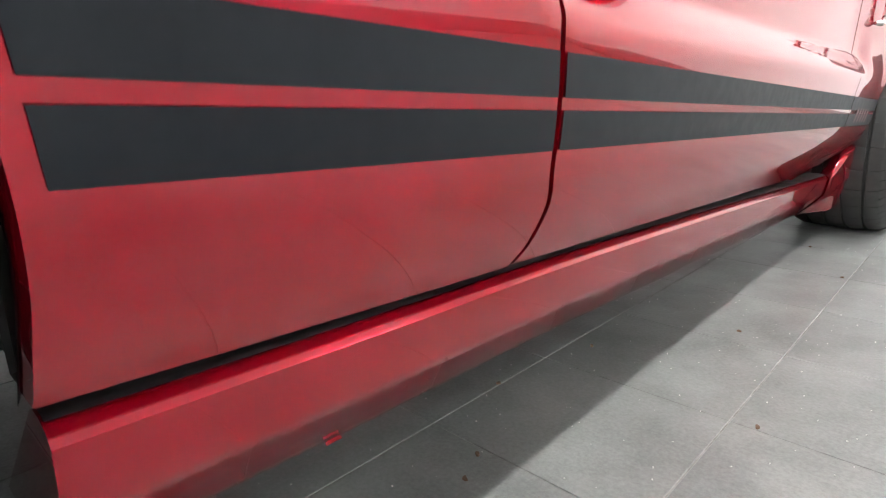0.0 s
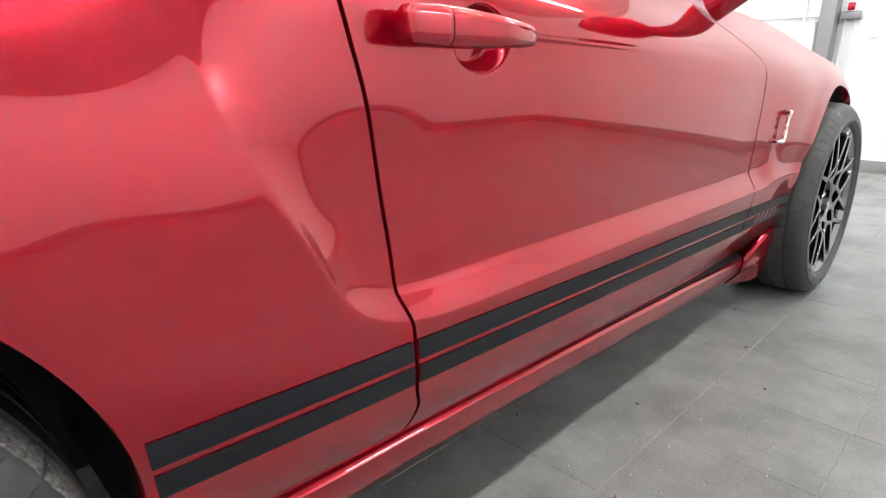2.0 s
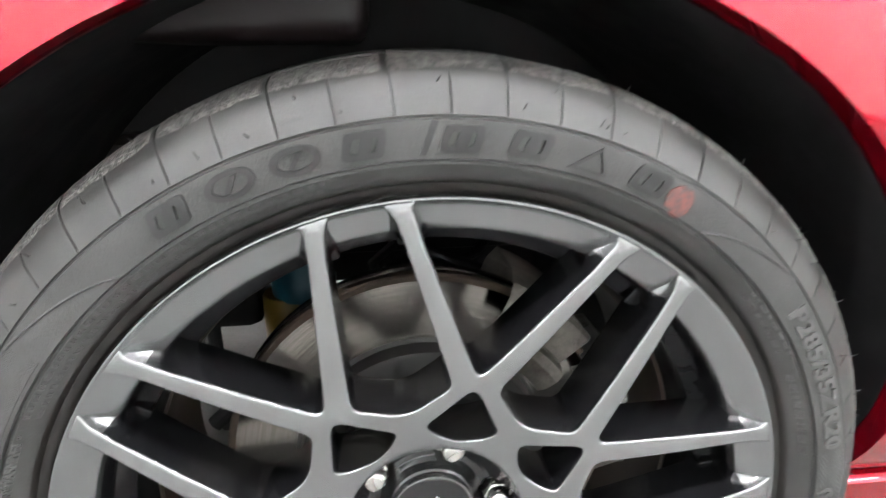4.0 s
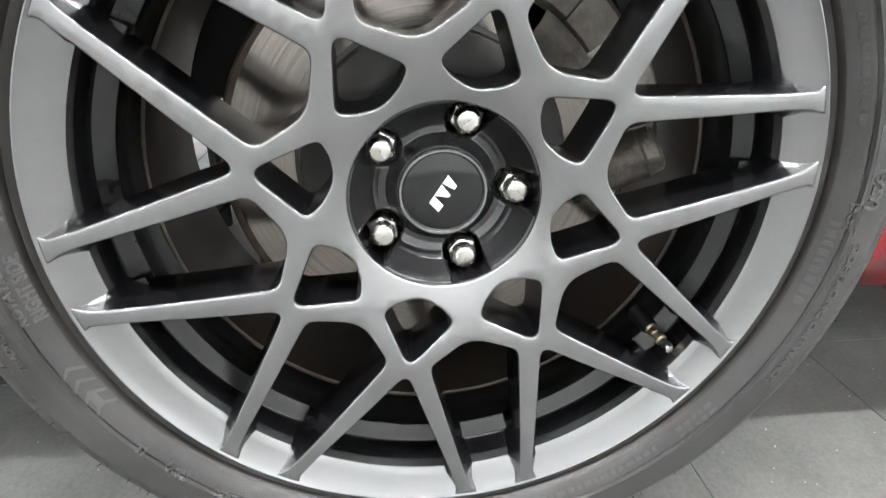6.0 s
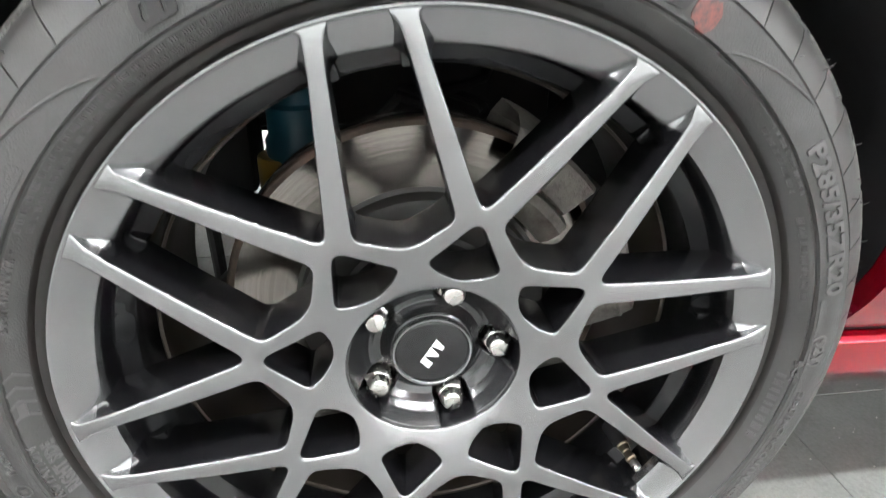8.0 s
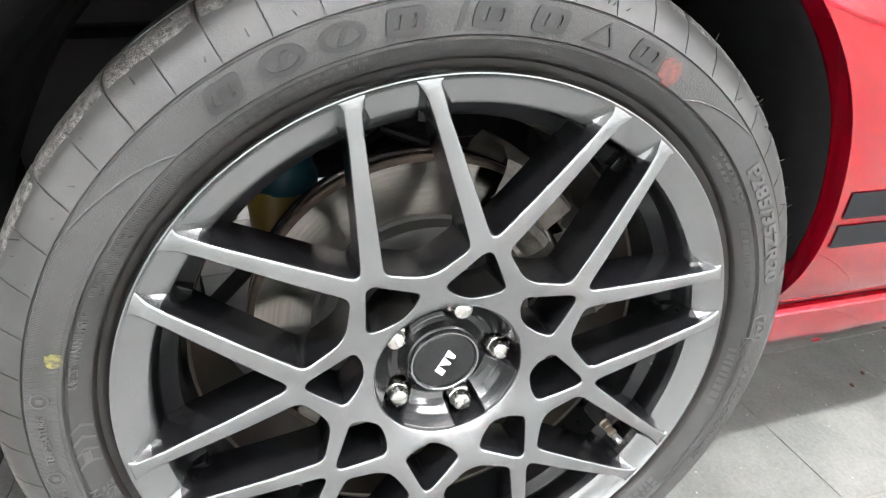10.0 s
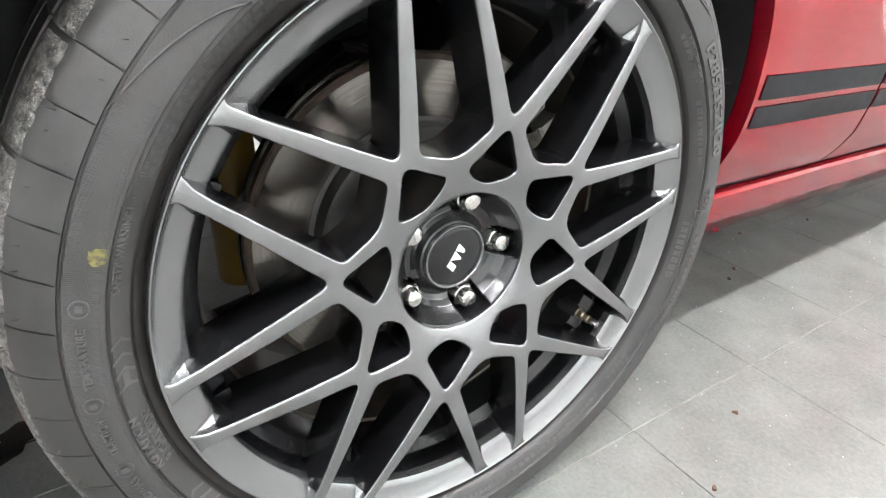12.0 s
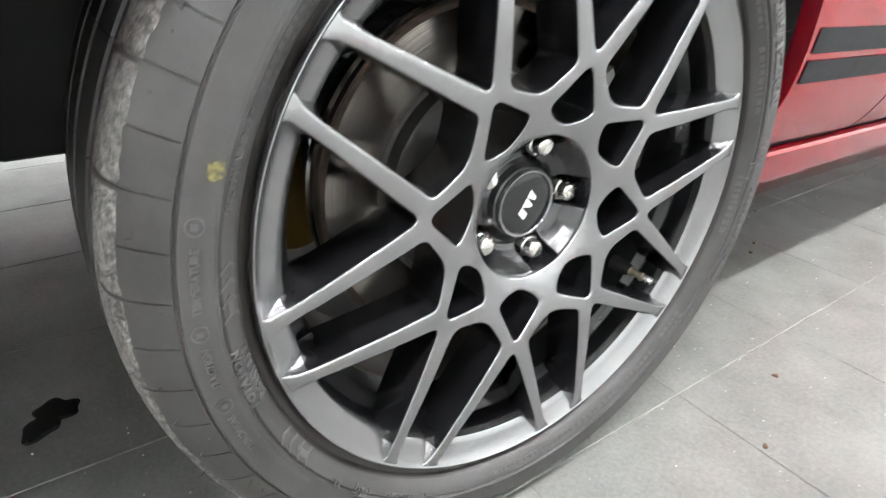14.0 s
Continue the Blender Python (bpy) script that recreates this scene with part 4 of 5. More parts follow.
def on_tyre(me, name, mat, label=""):
    ob = mesh_object(name, me, mat, rear_wheel, label, 30)
    return ob


def raised_text(body, radius, a_mid, size, stretch=1.0):
    """Letters on the sidewall, read clockwise with their tops outward."""
    me = text_mesh(body, size, 0.0008)
    for v in me.vertices:
        u, w, h = v.co
        r = radius + w - size * 0.35
        a = radians(a_mid) - u * stretch / radius
        v.co = (sidewall_x(r) + 0.0003 + max(h, -0.0005), r * math.cos(a), r * math.sin(a))
    return on_tyre(me, "raised_lettering", MARK, "raised rubber lettering")


for words, radius, a_mid, size, stretch in (
        ("P285/35ZR20", 0.3110, 24.8, 0.0170, 1.42), ("(92Y)", 0.3085, 2.6, 0.0120, 1.2), ("DOT", 0.2965, -1.5, 0.0080, 1.3),
        ("SIDE FACING OUTWARDS", 0.3085, -17.5, 0.0085, 1.30), ("SAFETY WARNING!", 0.2935, 159.4, 0.0066, 1.0), ("TEMPERATURE", 0.3120, 173.0, 0.0068, 1.0),
        ("TRACTION", 0.3120, 184.8, 0.0068, 0.95), ("TREADWEAR", 0.3120, 196.2, 0.0068, 0.95), ("ROTATION", 0.2950, 189.0, 0.0084, 1.2),
        ("RIGHT SIDE", 0.2868, 189.2, 0.0080, 1.2), ("P285/35ZR20", 0.2960, 236.0, 0.0085, 1.1), ("(92Y)", 0.2960, 224.5, 0.0085, 1.1), ("LL", 0.2960, 218.0, 0.0085, 1.1)):
    raised_text(words, radius, a_mid, size, stretch)


def raised_patch(name, outline, radius, a_mid, height, mat, label="", extra=()):
    """A flat outline (u along the tyre, w outward) laid on the sidewall."""
    me = flat_shape([outline, *extra], height / 2, 0.0, 0)
    for v in me.vertices:
        u, w, h = v.co
        r, a = radius + w, radians(a_mid) - u / radius
        v.co = (sidewall_x(r) + h + height * 0.3, r * math.cos(a), r * math.sin(a))
    return on_tyre(me, name, mat, label)


def oval(a, b, n=28):
    return [(a * math.cos(2 * math.pi * k / n), b * math.sin(2 * math.pi * k / n)) for k in range(n)]


# maker's mark as plain raised ovals and bars
for a_mid, kind in ((119.2, "block"), (112.0, "oval"), (104.9, "oval"), (97.6, "block"), (90.8, "bar"), (87.2, "block"), (79.6, "block"), (72.4, "wedge"), (64.8, "block")):
    if kind == "oval":
        raised_patch("raised_mark", oval(0.0150, 0.0085), 0.3108, a_mid, 0.0017, MARK_DARK, "raised rubber mark", [oval(0.0105, 0.0052)])
        raised_patch("raised_mark", fillet([(-0.006, -0.0045), (-0.002, -0.0045), (0.006, 0.0045), (0.002, 0.0045)], 0.001, 3), 0.3108, a_mid, 0.0017, MARK_DARK)
    elif kind == "bar":
        raised_patch("raised_mark", [(-0.006, -0.009), (-0.002, -0.009), (0.006, 0.011), (0.002, 0.011)], 0.3108, a_mid, 0.0017, MARK_DARK)
    elif kind == "wedge":
        raised_patch("raised_mark", [(-0.014, -0.008), (0.012, -0.008), (0.004, 0.008)], 0.3108, a_mid, 0.0017, MARK_DARK, "", [[(-0.009, -0.0065), (0.009, -0.0065), (0.0035, 0.005)]])
    else:
        raised_patch("raised_mark", fillet([(-0.015, -0.008), (0.010, -0.008), (0.014, 0.008), (-0.010, 0.008)], 0.004, 4), 0.3108, a_mid, 0.0017, MARK_DARK, "",
                     [fillet([(-0.0095, -0.0040), (0.0060, -0.0040), (0.0080, 0.0040), (-0.0060, 0.0040)], 0.002, 4)])
        raised_patch("raised_mark", [(-0.005, -0.0045), (0.003, -0.0045), (0.006, 0.0045), (-0.002, 0.0045)], 0.3108, a_mid, 0.0017, MARK_DARK)
# round badges and direction arrows
for a_mid in (166.4, 179.6, 190.8):
    raised_patch("raised_badge", oval(0.0062, 0.0058), 0.3125, a_mid, 0.0010, MARK, "raised rubber badge", [oval(0.0052, 0.0048)])
    raised_patch("raised_badge", [(-0.002, -0.002), (0.002, -0.002), (0.002, 0.002), (-0.002, 0.002)], 0.3125, a_mid, 0.0010, MARK)
for a_c in (175.5, 206.0):
    for k in range(4):
        o = 0.0115 * k - 0.014
        raised_patch("raised_arrow", [(-o - 0.010, 0.0), (-o - 0.016, 0.0062), (-o - 0.0138, 0.0062), (-o - 0.007, 0.0), (-o - 0.0138, -0.0062), (-o - 0.016, -0.0062)], 0.2905, a_c - 3, 0.0012, MARK, "raised rubber arrow")
    raised_patch("raised_arrow", [(-0.032, -0.002), (-0.020, -0.002), (-0.020, 0.002), (-0.032, 0.002)], 0.2905, a_c - 3, 0.0012, MARK)


def word_bars(rows, a0, a1, h, seed):
    """Rows of tiny unreadable words as short raised bars."""
    rnd = random.Random(seed)
    bm = bmesh.new()
    for radius in rows:
        a = a0
        while a > a1:
            w = rnd.uniform(0.5, 1.7)
            n = max(2, int(w / 0.28))
            for k in range(n):
                b0, b1 = radians(a - w * k / n), radians(a - w * (k + 0.62) / n)
                hh = h * rnd.uniform(0.75, 1.0)
                pts = []
                for r in (radius - hh / 2, radius + hh / 2):
                    for b in (b0, b1):
                        pts.append((sidewall_x(r) + 0.0006, r * math.cos(b), r * math.sin(b)))
                low = [(p[0] - 0.0009, p[1], p[2]) for p in pts]
                vs = [bm.verts.new(p) for p in pts + low]
                for f in ((0, 1, 3, 2), (0, 1, 5, 4), (2, 3, 7, 6), (0, 2, 6, 4), (1, 3, 7, 5)):
                    bm.faces.new([vs[q] for q in f])
            a -= w + 0.55
    ob = part("raised_small_print", bm, MARK, rear_wheel, "tiny raised rubber print", 30)
    ob["kind"] = "stuff"
    return ob


word_bars((0.2935, 0.2885), 150, 103, 0.0030, 1)
word_bars((0.2935,), 165, 153, 0.0018, 2)
word_bars((0.2895,), -2.5, -17, 0.0060, 3)
word_bars((0.2950, 0.2900), 43, 31, 0.0028, 4)
word_bars((0.2905,), 27, 12, 0.0040, 5)
word_bars((0.2930, 0.2885), -38, -46, 0.0028, 6)
word_bars((0.2900,), -50, -100, 0.0035, 7)


def ribbed_band(r0, r1, a0, a1):
    bm = bmesh.new()
    rows = []
    n = int(radians(a1 - a0) * r0 / 0.0006)
    for k in range(n):
        a = radians(a0 + (a1 - a0) * k / n)
        up = 0.00035 if k % 2 else 0.0001
        rows.append([(sidewall_x(r) + (up if 0 < q < 3 else -0.0002), r * math.cos(a), r * math.sin(a)) for q, r in enumerate((r0, r0 + 0.0006, r1 - 0.0006, r1))])
    add_grid(bm, rows)
    return part("ribbed_band", bm, RUBBER_SIDE, rear_wheel, "finely ribbed rubber band", 20)


ribbed_band(0.3010, 0.3215, 142, 213)
ribbed_band(0.3010, 0.3215, -45, 12)


def chalk(a, r, size, mat, seed, label):
    rnd = random.Random(seed)
    pts = [(size * rnd.uniform(0.75, 1.1) * math.cos(2 * math.pi * k / 18), size * rnd.uniform(0.75, 1.1) * math.sin(2 * math.pi * k / 18)) for k in range(18)]
    return raised_patch("paint_dot", pts, r, a, 0.0006, mat, label)


chalk(60.3, 0.3085, 0.0105, PAINT_RED, 3, "faded red paint dot")
chalk(160.0, 0.3050, 0.0062, PAINT_YELLOW, 4, "faded yellow paint dot")

# moulded lines that sweep across the ends of the lettered band
for a0, a1 in ((56.0, 40.0), (127.0, 145.0)):
    bm = bmesh.new()
    pts = []
    for k in range(25):
        t = k / 24
        r, a = 0.2960 + 0.0268 * t, radians(a0 + (a1 - a0) * (0.25 * t + 0.75 * t * t))
        pts.append((sidewall_x(r) - 0.0002, r * math.cos(a), r * math.sin(a)))
    tube(bm, pts, 0.0009, 6)
    part("moulded_line", bm, RUBBER_SIDE, rear_wheel, "raised rubber line", 60)

SHOULDER = sorted((-a, b) for a, b in TYRE[16:]) + [(0.046, 0.3580)]
# scuffed shoulder: a rough worn band round the tread's outer edge
bm = bmesh.new()
rows = []
for k in range(720):
    a = 2 * math.pi * k / 720
    e = noise.noise((40 * math.cos(a), 40 * math.sin(a), 0.3)) * 0.0022 + noise.noise((11 * math.cos(a), 11 * math.sin(a), 1.3)) * 0.0025
    cut = ((math.degrees(a) - 1.16) / (360 / SLITS)) % 2
    rough = [noise.noise((150 * math.cos(a), 150 * math.sin(a), 7.0 * q)) * 0.0009 for q in range(7)]
    xs = [-0.0088 + 0.9 * e, -0.0105 + 0.9 * e, -0.0155, -0.0215, -0.0285, -0.0365, -0.0445 + e]
    prof = [(x, steps(SHOULDER, -x)) for x in xs]
    d = 0.0035 if cut < 0.09 else 0.0
    row = []
    for q, (x, r) in enumerate(prof):
        rr = r + 0.5 * rough[q] - d + (0.0009 if 0 < q < 6 else -0.0008)
        row.append((x, rr * math.cos(a), max(rr * math.sin(a), -0.3548)))
    rows.append(row)
add_grid(bm, rows, closed=True)
part("scuffed_shoulder", bm, SCUFF, rear_wheel, "scuffed pale tyre shoulder", 60)
# stray rubber hairs
rnd = random.Random(5)
bm = bmesh.new()
for k in range(130):
    a = rnd.uniform(0, 2 * math.pi)
    r0 = rnd.choice((0.3300, 0.3420, 0.3510, 0.3550))
    x0 = steps(sorted((b, c) for c, b in TYRE[12:]), r0)
    n = Vector((0.7 if r0 < 0.345 else 0.25, math.cos(a), math.sin(a))).normalized()
    p = Vector((x0, r0 * math.cos(a), r0 * math.sin(a)))
    q = p + n * rnd.uniform(0.002, 0.006) + Vector((rnd.uniform(-1, 1), rnd.uniform(-1, 1), rnd.uniform(-1, 1))) * 0.0015
    if q.z > -0.352:
        tube(bm, [p, (p + q) / 2 + Vector((0.0003, 0, 0)), q], [0.0005, 0.0004, 0.0002], 4)
ob = part("rubber_hair", bm, RUBBER_TREAD, rear_wheel, "moulding hairs of the tyre")
ob["kind"] = "stuff"

# valve
m = pose(-0.030, *polar(0.2335, -35.2), 0, 0, 0)
bm = bmesh.new()
lathe(bm, [(-0.012, 0.0), (-0.012, 0.0062), (-0.006, 0.0062), (-0.005, 0.0050), (0.001, 0.0048), (0.002, 0.0038), (0.006, 0.0038), (0.007, 0.0052), (0.010, 0.0052), (0.011, 0.0036), (0.014, 0.0034), (0.014, 0.0)], 20)
ob = part("valve_stem", bm, VALVE, rear_wheel, "worn metal tyre valve")
ob.matrix_basis = pose(-0.038, *polar(0.2350, -35.2)) @ pose(0, 0, 0, -35.2) @ pose(0, 0, 0, 0, 0, 8)

valve_at = ob.matrix_basis.copy()
bm = bmesh.new()
lathe(bm, [(0.0135, 0.0), (0.0135, 0.0044), (0.0205, 0.0044), (0.0225, 0.0034), (0.0228, 0.0)], 20)
part("valve_cap", bm, CHROME, rear_wheel, "pale metal valve cap").matrix_basis = valve_at

bm = bmesh.new()
lathe(bm, [(-0.034, 0.0), (-0.034, 0.0085), (-0.012, 0.0080), (-0.007, 0.0066), (-0.0066, 0.0)], 20)
part("valve_boot", bm, BLACK, rear_wheel, "black rubber valve boot").matrix_basis = valve_at

# plain marks on the centre cap
for k, shape in enumerate(([(-0.0045, -0.0052), (0.0020, -0.0052), (0.0045, 0.0052), (-0.0020, 0.0052)],
                           [(-0.0050, 0.0052), (-0.0002, -0.0052), (0.0018, -0.0052), (0.0054, 0.0052)],
                           [(-0.0028, -0.0052), (0.0006, -0.0052), (0.0040, 0.0052), (-0.0036, 0.0052)])):
    me = flat_shape([shape], 0.0003, 0.0, 0)
    for v in me.vertices:
        u, w, h = v.co
        u += (k - 1) * 0.0098
        a = radians(57)
        y, z = u * math.cos(a) - w * math.sin(a), u * math.sin(a) + w * math.cos(a)
        v.co = (-0.0360 + h - 3.0 * (y * y + z * z), y, z)
    mesh_object("cap_mark", me, WHITE_MARK, rear_wheel, "plain white mark", 0)

# suspension behind the rear wheel
bm = bmesh.new()
lathe(bm, [(0, 0.0), (0, 0.030), (0.003, 0.032), (0.205, 0.032), (0.208, 0.030), (0.208, 0.0)], 28)
ob = part("damper", bm, YELLOW, car, "yellow gas damper body")
ob.matrix_basis = pose(-0.32, -0.150, 0.235, 0, 0, 0) @ pose(0, 0, 0, -5, -90, 0)
bm = bmesh.new()      # blue sticker round the damper with plain pale bars
lathe(bm, [(0.055, 0.0322), (0.055, 0.0326), (0.135, 0.0326), (0.135, 0.0322)], 14, a0=-60, a1=60)
part("damper_sticker", bm, BLUE, ob, "blue sticker")
for k in range(3):
    bm = bmesh.new()
    lathe(bm, [(0.066 + 0.022 * k, 0.0327), (0.066 + 0.022 * k, 0.0330), (0.076 + 0.022 * k, 0.0330), (0.076 + 0.022 * k, 0.0327)], 10, a0=-42, a1=38 - 14 * k)
    part("sticker_bar", bm, WHITE_MARK, ob, "pale printed bar")
bm = bmesh.new()
lathe(bm, [(0.0, 0.030), (0.0, 0.036), (0.006, 0.038), (0.022, 0.038), (0.028, 0.034), (0.060, 0.034), (0.064, 0.028), (0.12, 0.012), (0.25, 0.012)], 28)
ob = part("damper_cap", bm, BLUE, car, "blue damper cap")
ob.matrix_basis = pose(-0.32, -0.132, 0.440, 0, 0, 0) @ pose(0, 0, 0, -5, -90, 0)
bm = bmesh.new()
tube(bm, [(-0.28, -0.20, 0.20), (-0.30, -0.05, 0.215), (-0.33, 0.12, 0.24)], 0.018, 12)
tube(bm, [(-0.47, -0.285, 0.16), (-0.46, -0.285, 0.52)], 0.010, 10)
tube(bm, [(-0.42, -0.29, 0.20), (-0.44, -0.20, 0.275), (-0.45, -0.10, 0.33)], 0.012, 10)
part("lower_link", bm, BLACK, car, "black steel suspension link")
bm = bmesh.new()
tube(bm, [(-0.15, 0, HUB_Z), (-0.22, 0, HUB_Z), (-0.30, 0, HUB_Z), (-0.8, 0, HUB_Z), (-1.4, 0, HUB_Z)], [0.075, 0.06, 0.045, 0.05, 0.05], 24)
part("axle_tube", bm, BLACK, car, "black rear axle tube")
bm = bmesh.new()
tube(bm, [(-0.42 + 0.055 * math.cos(t * 0.5), 0.05 + 0.055 * math.sin(t * 0.5), 0.40 + 0.0042 * t) for t in range(52)], 0.007, 8)
part("coil_spring", bm, BLACK, car, "black coil spring")
bm = bmesh.new()
tube(bm, [(-0.19, 0.12, 0.42), (-0.21, 0.06, 0.50), (-0.26, -0.02, 0.52), (-0.33, -0.05, 0.47), (-0.38, -0.04, 0.42)], 0.006, 8)
part("brake_hose", bm, BLACK, car, "black rubber brake hose")


# ---- fittings on the car's side ----
def ring_loft(bm, rings, caps=True):
    vs = [[bm.verts.new(p) for p in r] for r in rings]
    n = len(vs[0])
    for a, b in zip(vs, vs[1:]):
        for k in range(n):
            bm.faces.new((a[k], a[(k + 1) % n], b[(k + 1) % n], b[k]))
    if caps:
        bm.faces.new(vs[0][::-1])
        bm.faces.new(vs[-1])


def handle_bm(y0, y1, zmid, half, out, n=20, seg=20, tip0=0.6, tip1=0.6):
    """A rounded bar along the door, its back on the skin at both ends."""
    bm = bmesh.new()
    rings = []
    for k in range(n + 1):
        t = k / n
        y = y0 + (y1 - y0) * t
        end = min(1.0, math.sqrt(max(0.0, 1 - (1 - min(t / 0.10, 1.0)) ** 2)) * (1 - tip0) + tip0, math.sqrt(max(0.0, 1 - (1 - min((1 - t) / 0.16, 1.0)) ** 2)) * (1 - tip1) + tip1)
        h = steps(half, t) * end
        zc = steps(zmid, t)
        base = -0.005 + taper(y) + 0.004
        o = steps(out, t) * end
        rings.append([(base + o * (0.5 + 0.5 * math.copysign(abs(math.cos(a)) ** 0.6, math.cos(a))), y, zc + h * math.copysign(abs(math.sin(a)) ** 0.75, math.sin(a)))
                      for a in [2 * math.pi * q / seg for q in range(seg)]])
    ring_loft(bm, rings)
    return bm


grip = part("door_handle", handle_bm(0.7105, 0.882, [(0, 0.834), (1, 0.831)], [(0, 0.0215), (0.5, 0.0175), (1, 0.0115)], [(0, 0.034), (0.5, 0.034), (1, 0.018)], n=30, tip0=0.95), PAINT, door, "red painted pull handle", 50)
part("handle_base", handle_bm(0.657, 0.7085, [(0, 0.835), (1, 0.834)], [(0, 0.019), (1, 0.0215)], [(0, 0.028), (1, 0.034)], n=18, tip0=0.35, tip1=0.95), PAINT, door, "red painted handle base", 50)

bm = bmesh.new()
bx = side_x(2.12, 0.65) + 0.010
tube(bm, [(bx - 0.010, 2.080, 0.602), (bx + 0.000, 2.092, 0.602), (bx + 0.002, 2.104, 0.606), (bx + 0.003, 2.110, 0.622), (bx + 0.003, 2.112, 0.645), (bx + 0.003, 2.114, 0.664), (bx + 0.003, 2.122, 0.678), (bx + 0.000, 2.136, 0.682), (bx - 0.008, 2.146, 0.678)],
     [0.004, 0.0075, 0.0065, 0.0045, 0.0042, 0.0045, 0.007, 0.0075, 0.004], 12)
part("badge", bm, CHROME, wing, "plain chrome badge")

bm = bmesh.new()      # door mirror above the door's shoulder
rings = []
for k in range(17):
    t = k / 16
    s = math.sin(math.pi * min(max(t, 0.03), 0.97)) ** 0.55
    cx = -0.02 + 0.24 * t
    rings.append([(cx, 1.70 - 0.05 * t + 0.075 * s * math.cos(a) * (1.15 if math.cos(a) > 0 else 0.7), 1.06 + 0.075 * s * math.copysign(abs(math.sin(a)) ** 0.8, math.sin(a))) for a in [2 * math.pi * q / 24 for q in range(24)]])
ring_loft(bm, rings)
mirror = part("door_mirror", bm, PAINT, car, "red painted door mirror housing", 50)
bm = bmesh.new()
tube(bm, [(-0.12, 1.70, 0.93), (-0.05, 1.70, 0.97), (0.02, 1.70, 1.02)], [0.035, 0.03, 0.03], 14)
part("mirror_foot", bm, PAINT, mirror)

bm = bmesh.new()      # torn strip of red film at the sill's lower edge
nx, nz = sill_at(0.56)
add_grid(bm, [[(nx - 0.060, 0.550, nz - 0.1075), (nx - 0.059, 0.556, nz - 0.1062), (nx - 0.059, 0.563, nz - 0.1066)],
              [(nx - 0.058, 0.550, nz - 0.1096), (nx - 0.0565, 0.556, nz - 0.1080), (nx - 0.056, 0.563, nz - 0.1080)]])
part("film_scrap", bm, PAINT, sill, "torn scrap of red film")

# muffler and rear underbody
bm = bmesh.new()
rings = []
for k in range(9):
    t = k / 8
    s = 0.9 + 0.1 * math.sin(math.pi * t)
    rings.append([(-0.42 - 0.70 * t, -0.62 + 0.17 * s * math.cos(a), 0.40 + 0.115 * s * math.sin(a)) for a in [2 * math.pi * q / 28 for q in range(28)]])
ring_loft(bm, rings)
part("muffler", bm, BARREL, car, "brown dusty exhaust muffler")
bm = bmesh.new()
add_box(bm, -0.42, -0.11, -0.80, -0.515, 0.17, 0.41, 0.03, 3)
part("bumper_corner", bm, BLACK, car, "black plastic lower bumper corner")


# ---- things on the floor and at the wall ----
def blob(name, x, y, size, height, mat, seed, label, category, n=26, group=""):
    rnd = random.Random(seed)
    bm = bmesh.new()
    ph = [rnd.uniform(0, 6.28) for _ in range(4)]
    ring = []
    for k in range(n):
        a = 2 * math.pi * k / n
        r = size * (1 + 0.28 * math.sin(2 * a + ph[0]) + 0.16 * math.sin(3 * a + ph[1]) + 0.10 * math.sin(7 * a + ph[2]))
        ring.append((r * math.cos(a), r * math.sin(a)))
    rings = [[(p[0] * f, p[1] * f, h) for p in ring] for f, h in ((1.0, 0.0), (0.97, height * 0.7), (0.90, height), (0.0001, height))]
    ring_loft(bm, rings, caps=False)
    ob = tagged(part(name, bm, mat, None, smooth=60), label, category, group)
    ob.location = (x, y, 0.0004)
    return ob


blob("puddle", -0.437, -0.466, 0.033, 0.0010, WATER, 11, "small dark puddle on the grey floor tiles", "puddle", 60)
rnd = random.Random(21)
spots = [(-0.221, 0.849), (-0.20, 0.80), (0.03, 1.16), (-0.02, 2.02), (-0.15, 2.30), (0.30, 1.36), (-0.32, 1.02), (0.10, 1.80), (-0.28, 1.25), (0.05, 0.45), (0.12, 0.30), (-0.1, 1.5)]
for n, (x, y) in enumerate(spots):
    blob("crumb", x, y, 0.0035, 0.003, DIRT, 40 + n, "small brown dirt crumb on the grey tiles", "crumb", 10, "dirt crumbs")
bm = bmesh.new()
for k in range(900):
    x, y = rnd.uniform(-0.45, 0.7), rnd.uniform(-0.5, 2.6)
    s = rnd.uniform(0.0005, 0.0018)
    bmesh.ops.create_cube(bm, size=s, matrix=pose(x, y, 0.0006 + s / 2, rnd.uniform(0, 90), rnd.uniform(0, 90), rnd.uniform(0, 90)))
grit = tagged(part("grit", bm, GRIT, None, smooth=0), "pale grit scattered over the grey tiles", "grit", kind="stuff")

wy = Y1 - 0.001


def wall_box(name, x0, x1, z0, z1, depth, mat, label, category):
    return tagged(part(name, add_box(bmesh.new(), x0, x1, wy - depth, wy, z0, z1, 0.006), mat, None), label, category)


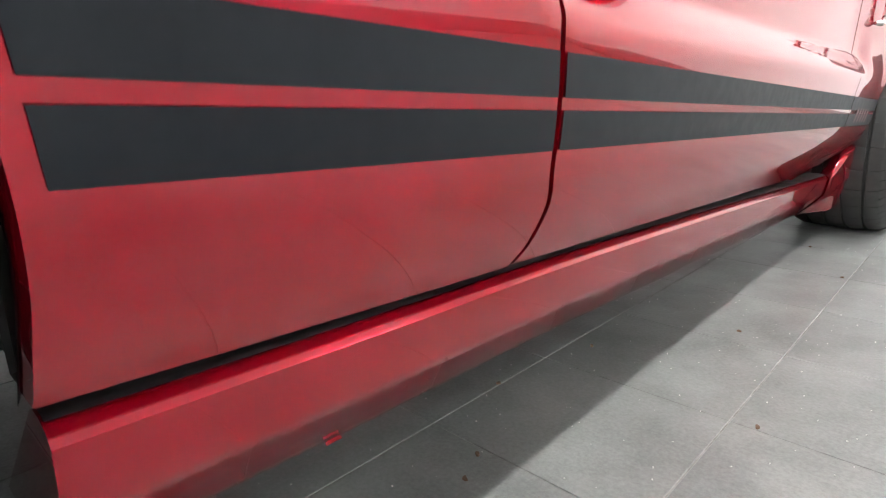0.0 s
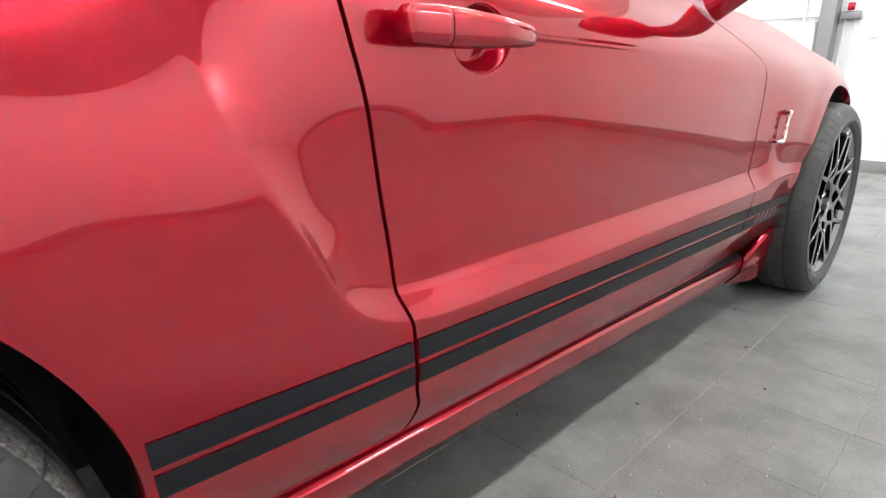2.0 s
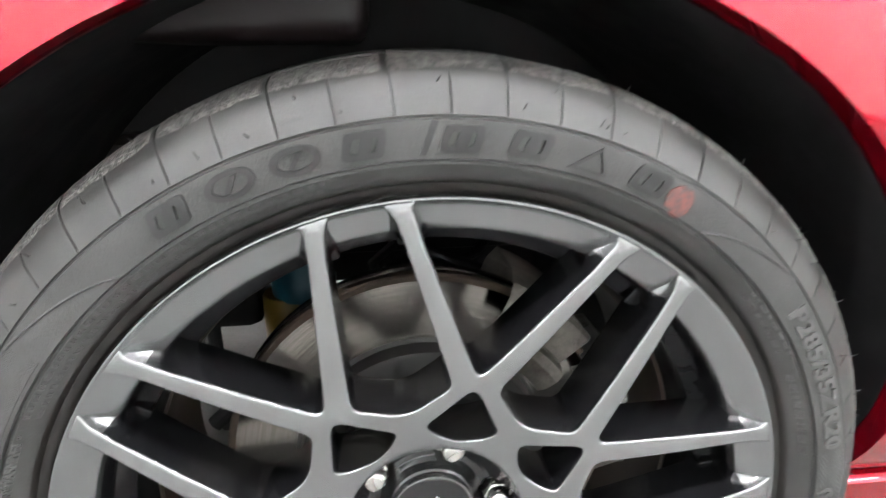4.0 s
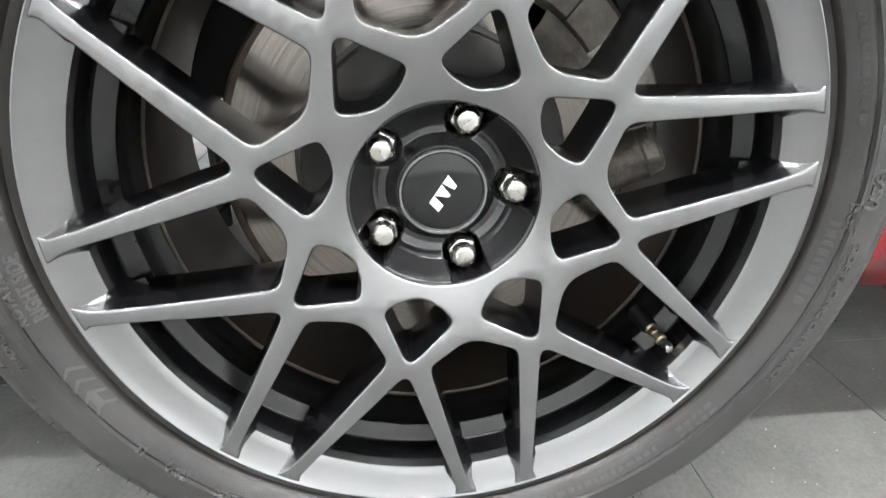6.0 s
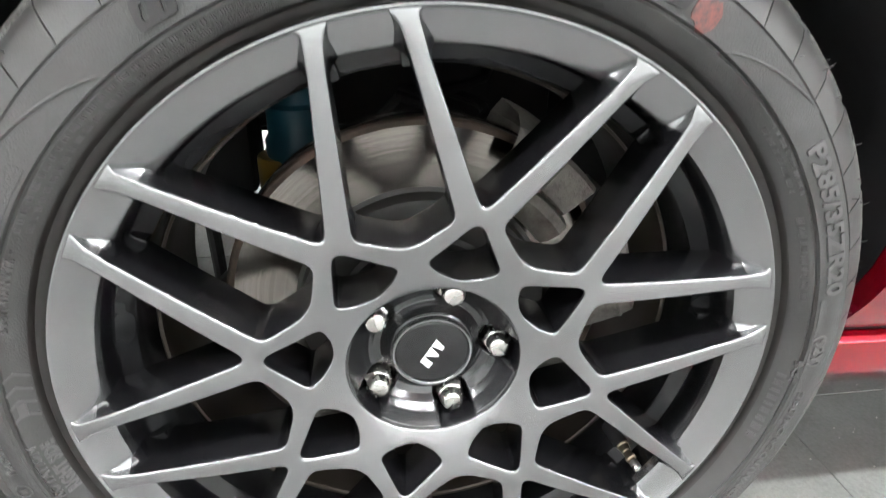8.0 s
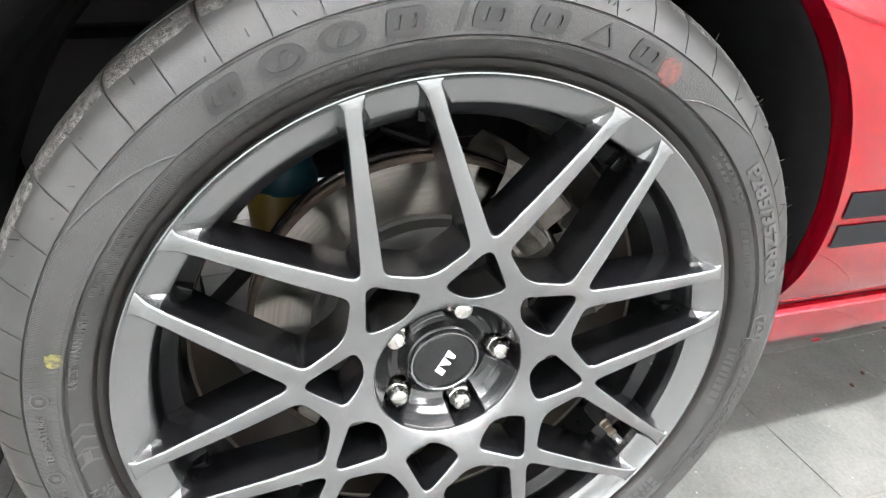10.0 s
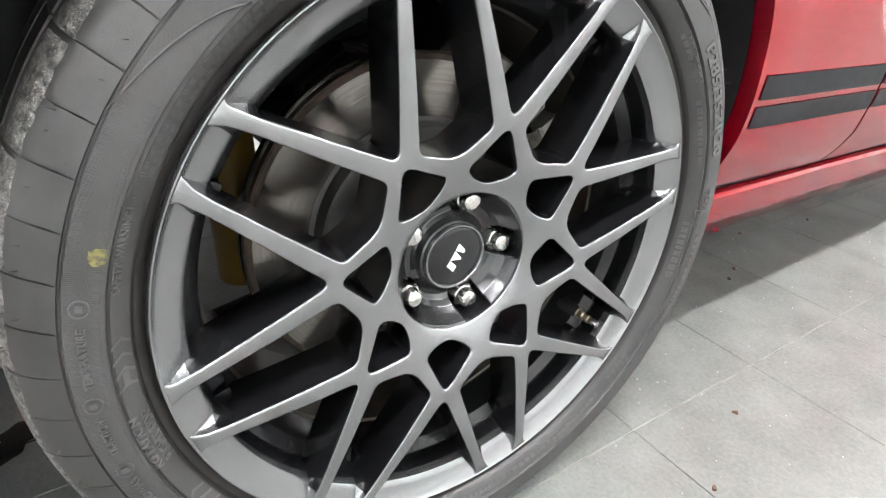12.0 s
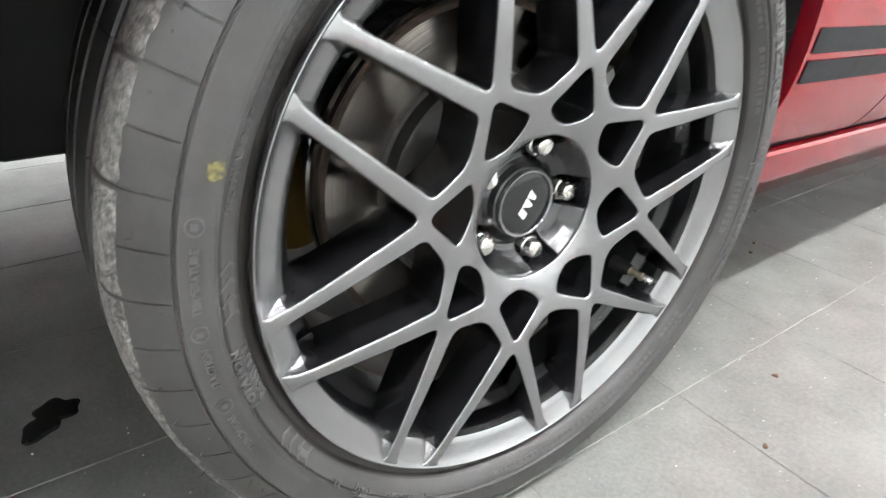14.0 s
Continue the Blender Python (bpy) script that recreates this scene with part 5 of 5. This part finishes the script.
sw = wall_box("switch_box", -0.86, -0.72, 1.20, 1.26, 0.06, PIPE_GREY, "grey switch box with a red button on the wall", "switch box")
bm = bmesh.new()
add_box(bm, -0.815, -0.765, wy - 0.085, wy - 0.055, 1.262, 1.32, 0.008)
part("red_button", bm, PAINT, sw, "red switch button")
wall_box("socket", -0.66, -0.58, 1.05, 1.13, 0.012, WALL, "white wall socket plate on the white wall", "socket")
wall_box("socket", -0.72, -0.66, 0.42, 0.50, 0.012, WALL, "white wall socket plate on the white wall", "socket")
for cx in (-0.83, -0.76, -1.13):
    bm = bmesh.new()
    tube(bm, [(cx, wy - 0.012, 0.086), (cx, wy - 0.012, 1.2 if cx > -1 else ZC - 0.01)], 0.010, 10)
    tagged(part("conduit", bm, WALL, None), "white plastic conduit on the white wall", "conduit", group="wall conduits")
bm = bmesh.new()
tube(bm, [(-2.6, wy - 0.011, 1.235), (-1.0, wy - 0.011, 1.235)], 0.009, 10)
tagged(part("conduit", bm, WALL, None), "white plastic conduit running along the wall", "conduit", group="wall conduits")
bm = bmesh.new()
lathe(bm, [(0.0, 0.0), (0.0, 0.07), (0.006, 0.075), (0.30, 0.075), (0.306, 0.07), (0.306, 0.0)], 32)
ob = tagged(part("paper_roll", bm, WALL, None), "white paper roll standing on a wall shelf", "paper roll")
ob.matrix_basis = pose(-1.07, wy - 0.10, 0.88, 0, -90, 0)
tagged(part("wall_shelf", add_box(bmesh.new(), -1.20, -0.95, wy - 0.22, wy, 0.862, 0.88, 0.002), WALL, None), "small white wall shelf under the paper roll", "shelf")


# ---- floor tiles ----
def tile_mesh(hx, hy):
    bm = bmesh.new()
    add_box(bm, -hx, hx, -hy, hy, -0.006, 0.0)
    es = [e for e in bm.edges if all(v.co.z > -0.001 for v in e.verts)]
    bmesh.ops.bevel(bm, geom=es, offset=0.0008, segments=1, affect="EDGES")
    me = bpy.data.meshes.new("tile")
    bm.to_mesh(me)
    bm.free()
    me.materials.append(TILE)
    return me


TM = tile_mesh(TILE_X / 2 - 0.0013, TILE_Y / 2 - 0.0006)
rest_v, rest_f = [], []
for i in range(-17, 11):
    for j in range(-20, 18):
        cx, cy = OFF_X + (i + 0.5) * TILE_X, OFF_Y + (j + 0.5) * TILE_Y
        if not (X0 < cx - 0.15 and cx + 0.15 < X1 and Y0 < cy - 0.14 and cy + 0.14 < Y1):
            continue
        if -1.3 < cx < 1.3 and -1.3 < cy < 3.8:
            t = new("tile", TM)
            t.parent = floor
            t.location = (cx, cy, random.uniform(-0.0003, 0.0003))
        else:
            n = len(rest_v)
            rest_v += [(cx + sx * v.co.x, cy + v.co.y, v.co.z) for sx in (1,) for v in TM.vertices]
            rest_f += [tuple(n + q for q in p.vertices) for p in TM.polygons]
me = bpy.data.meshes.new("far_tiles")
me.from_pydata(rest_v, [], rest_f)
far = mesh_object("far_tiles", me, TILE, floor, "", 0)
far["kind"] = "stuff"
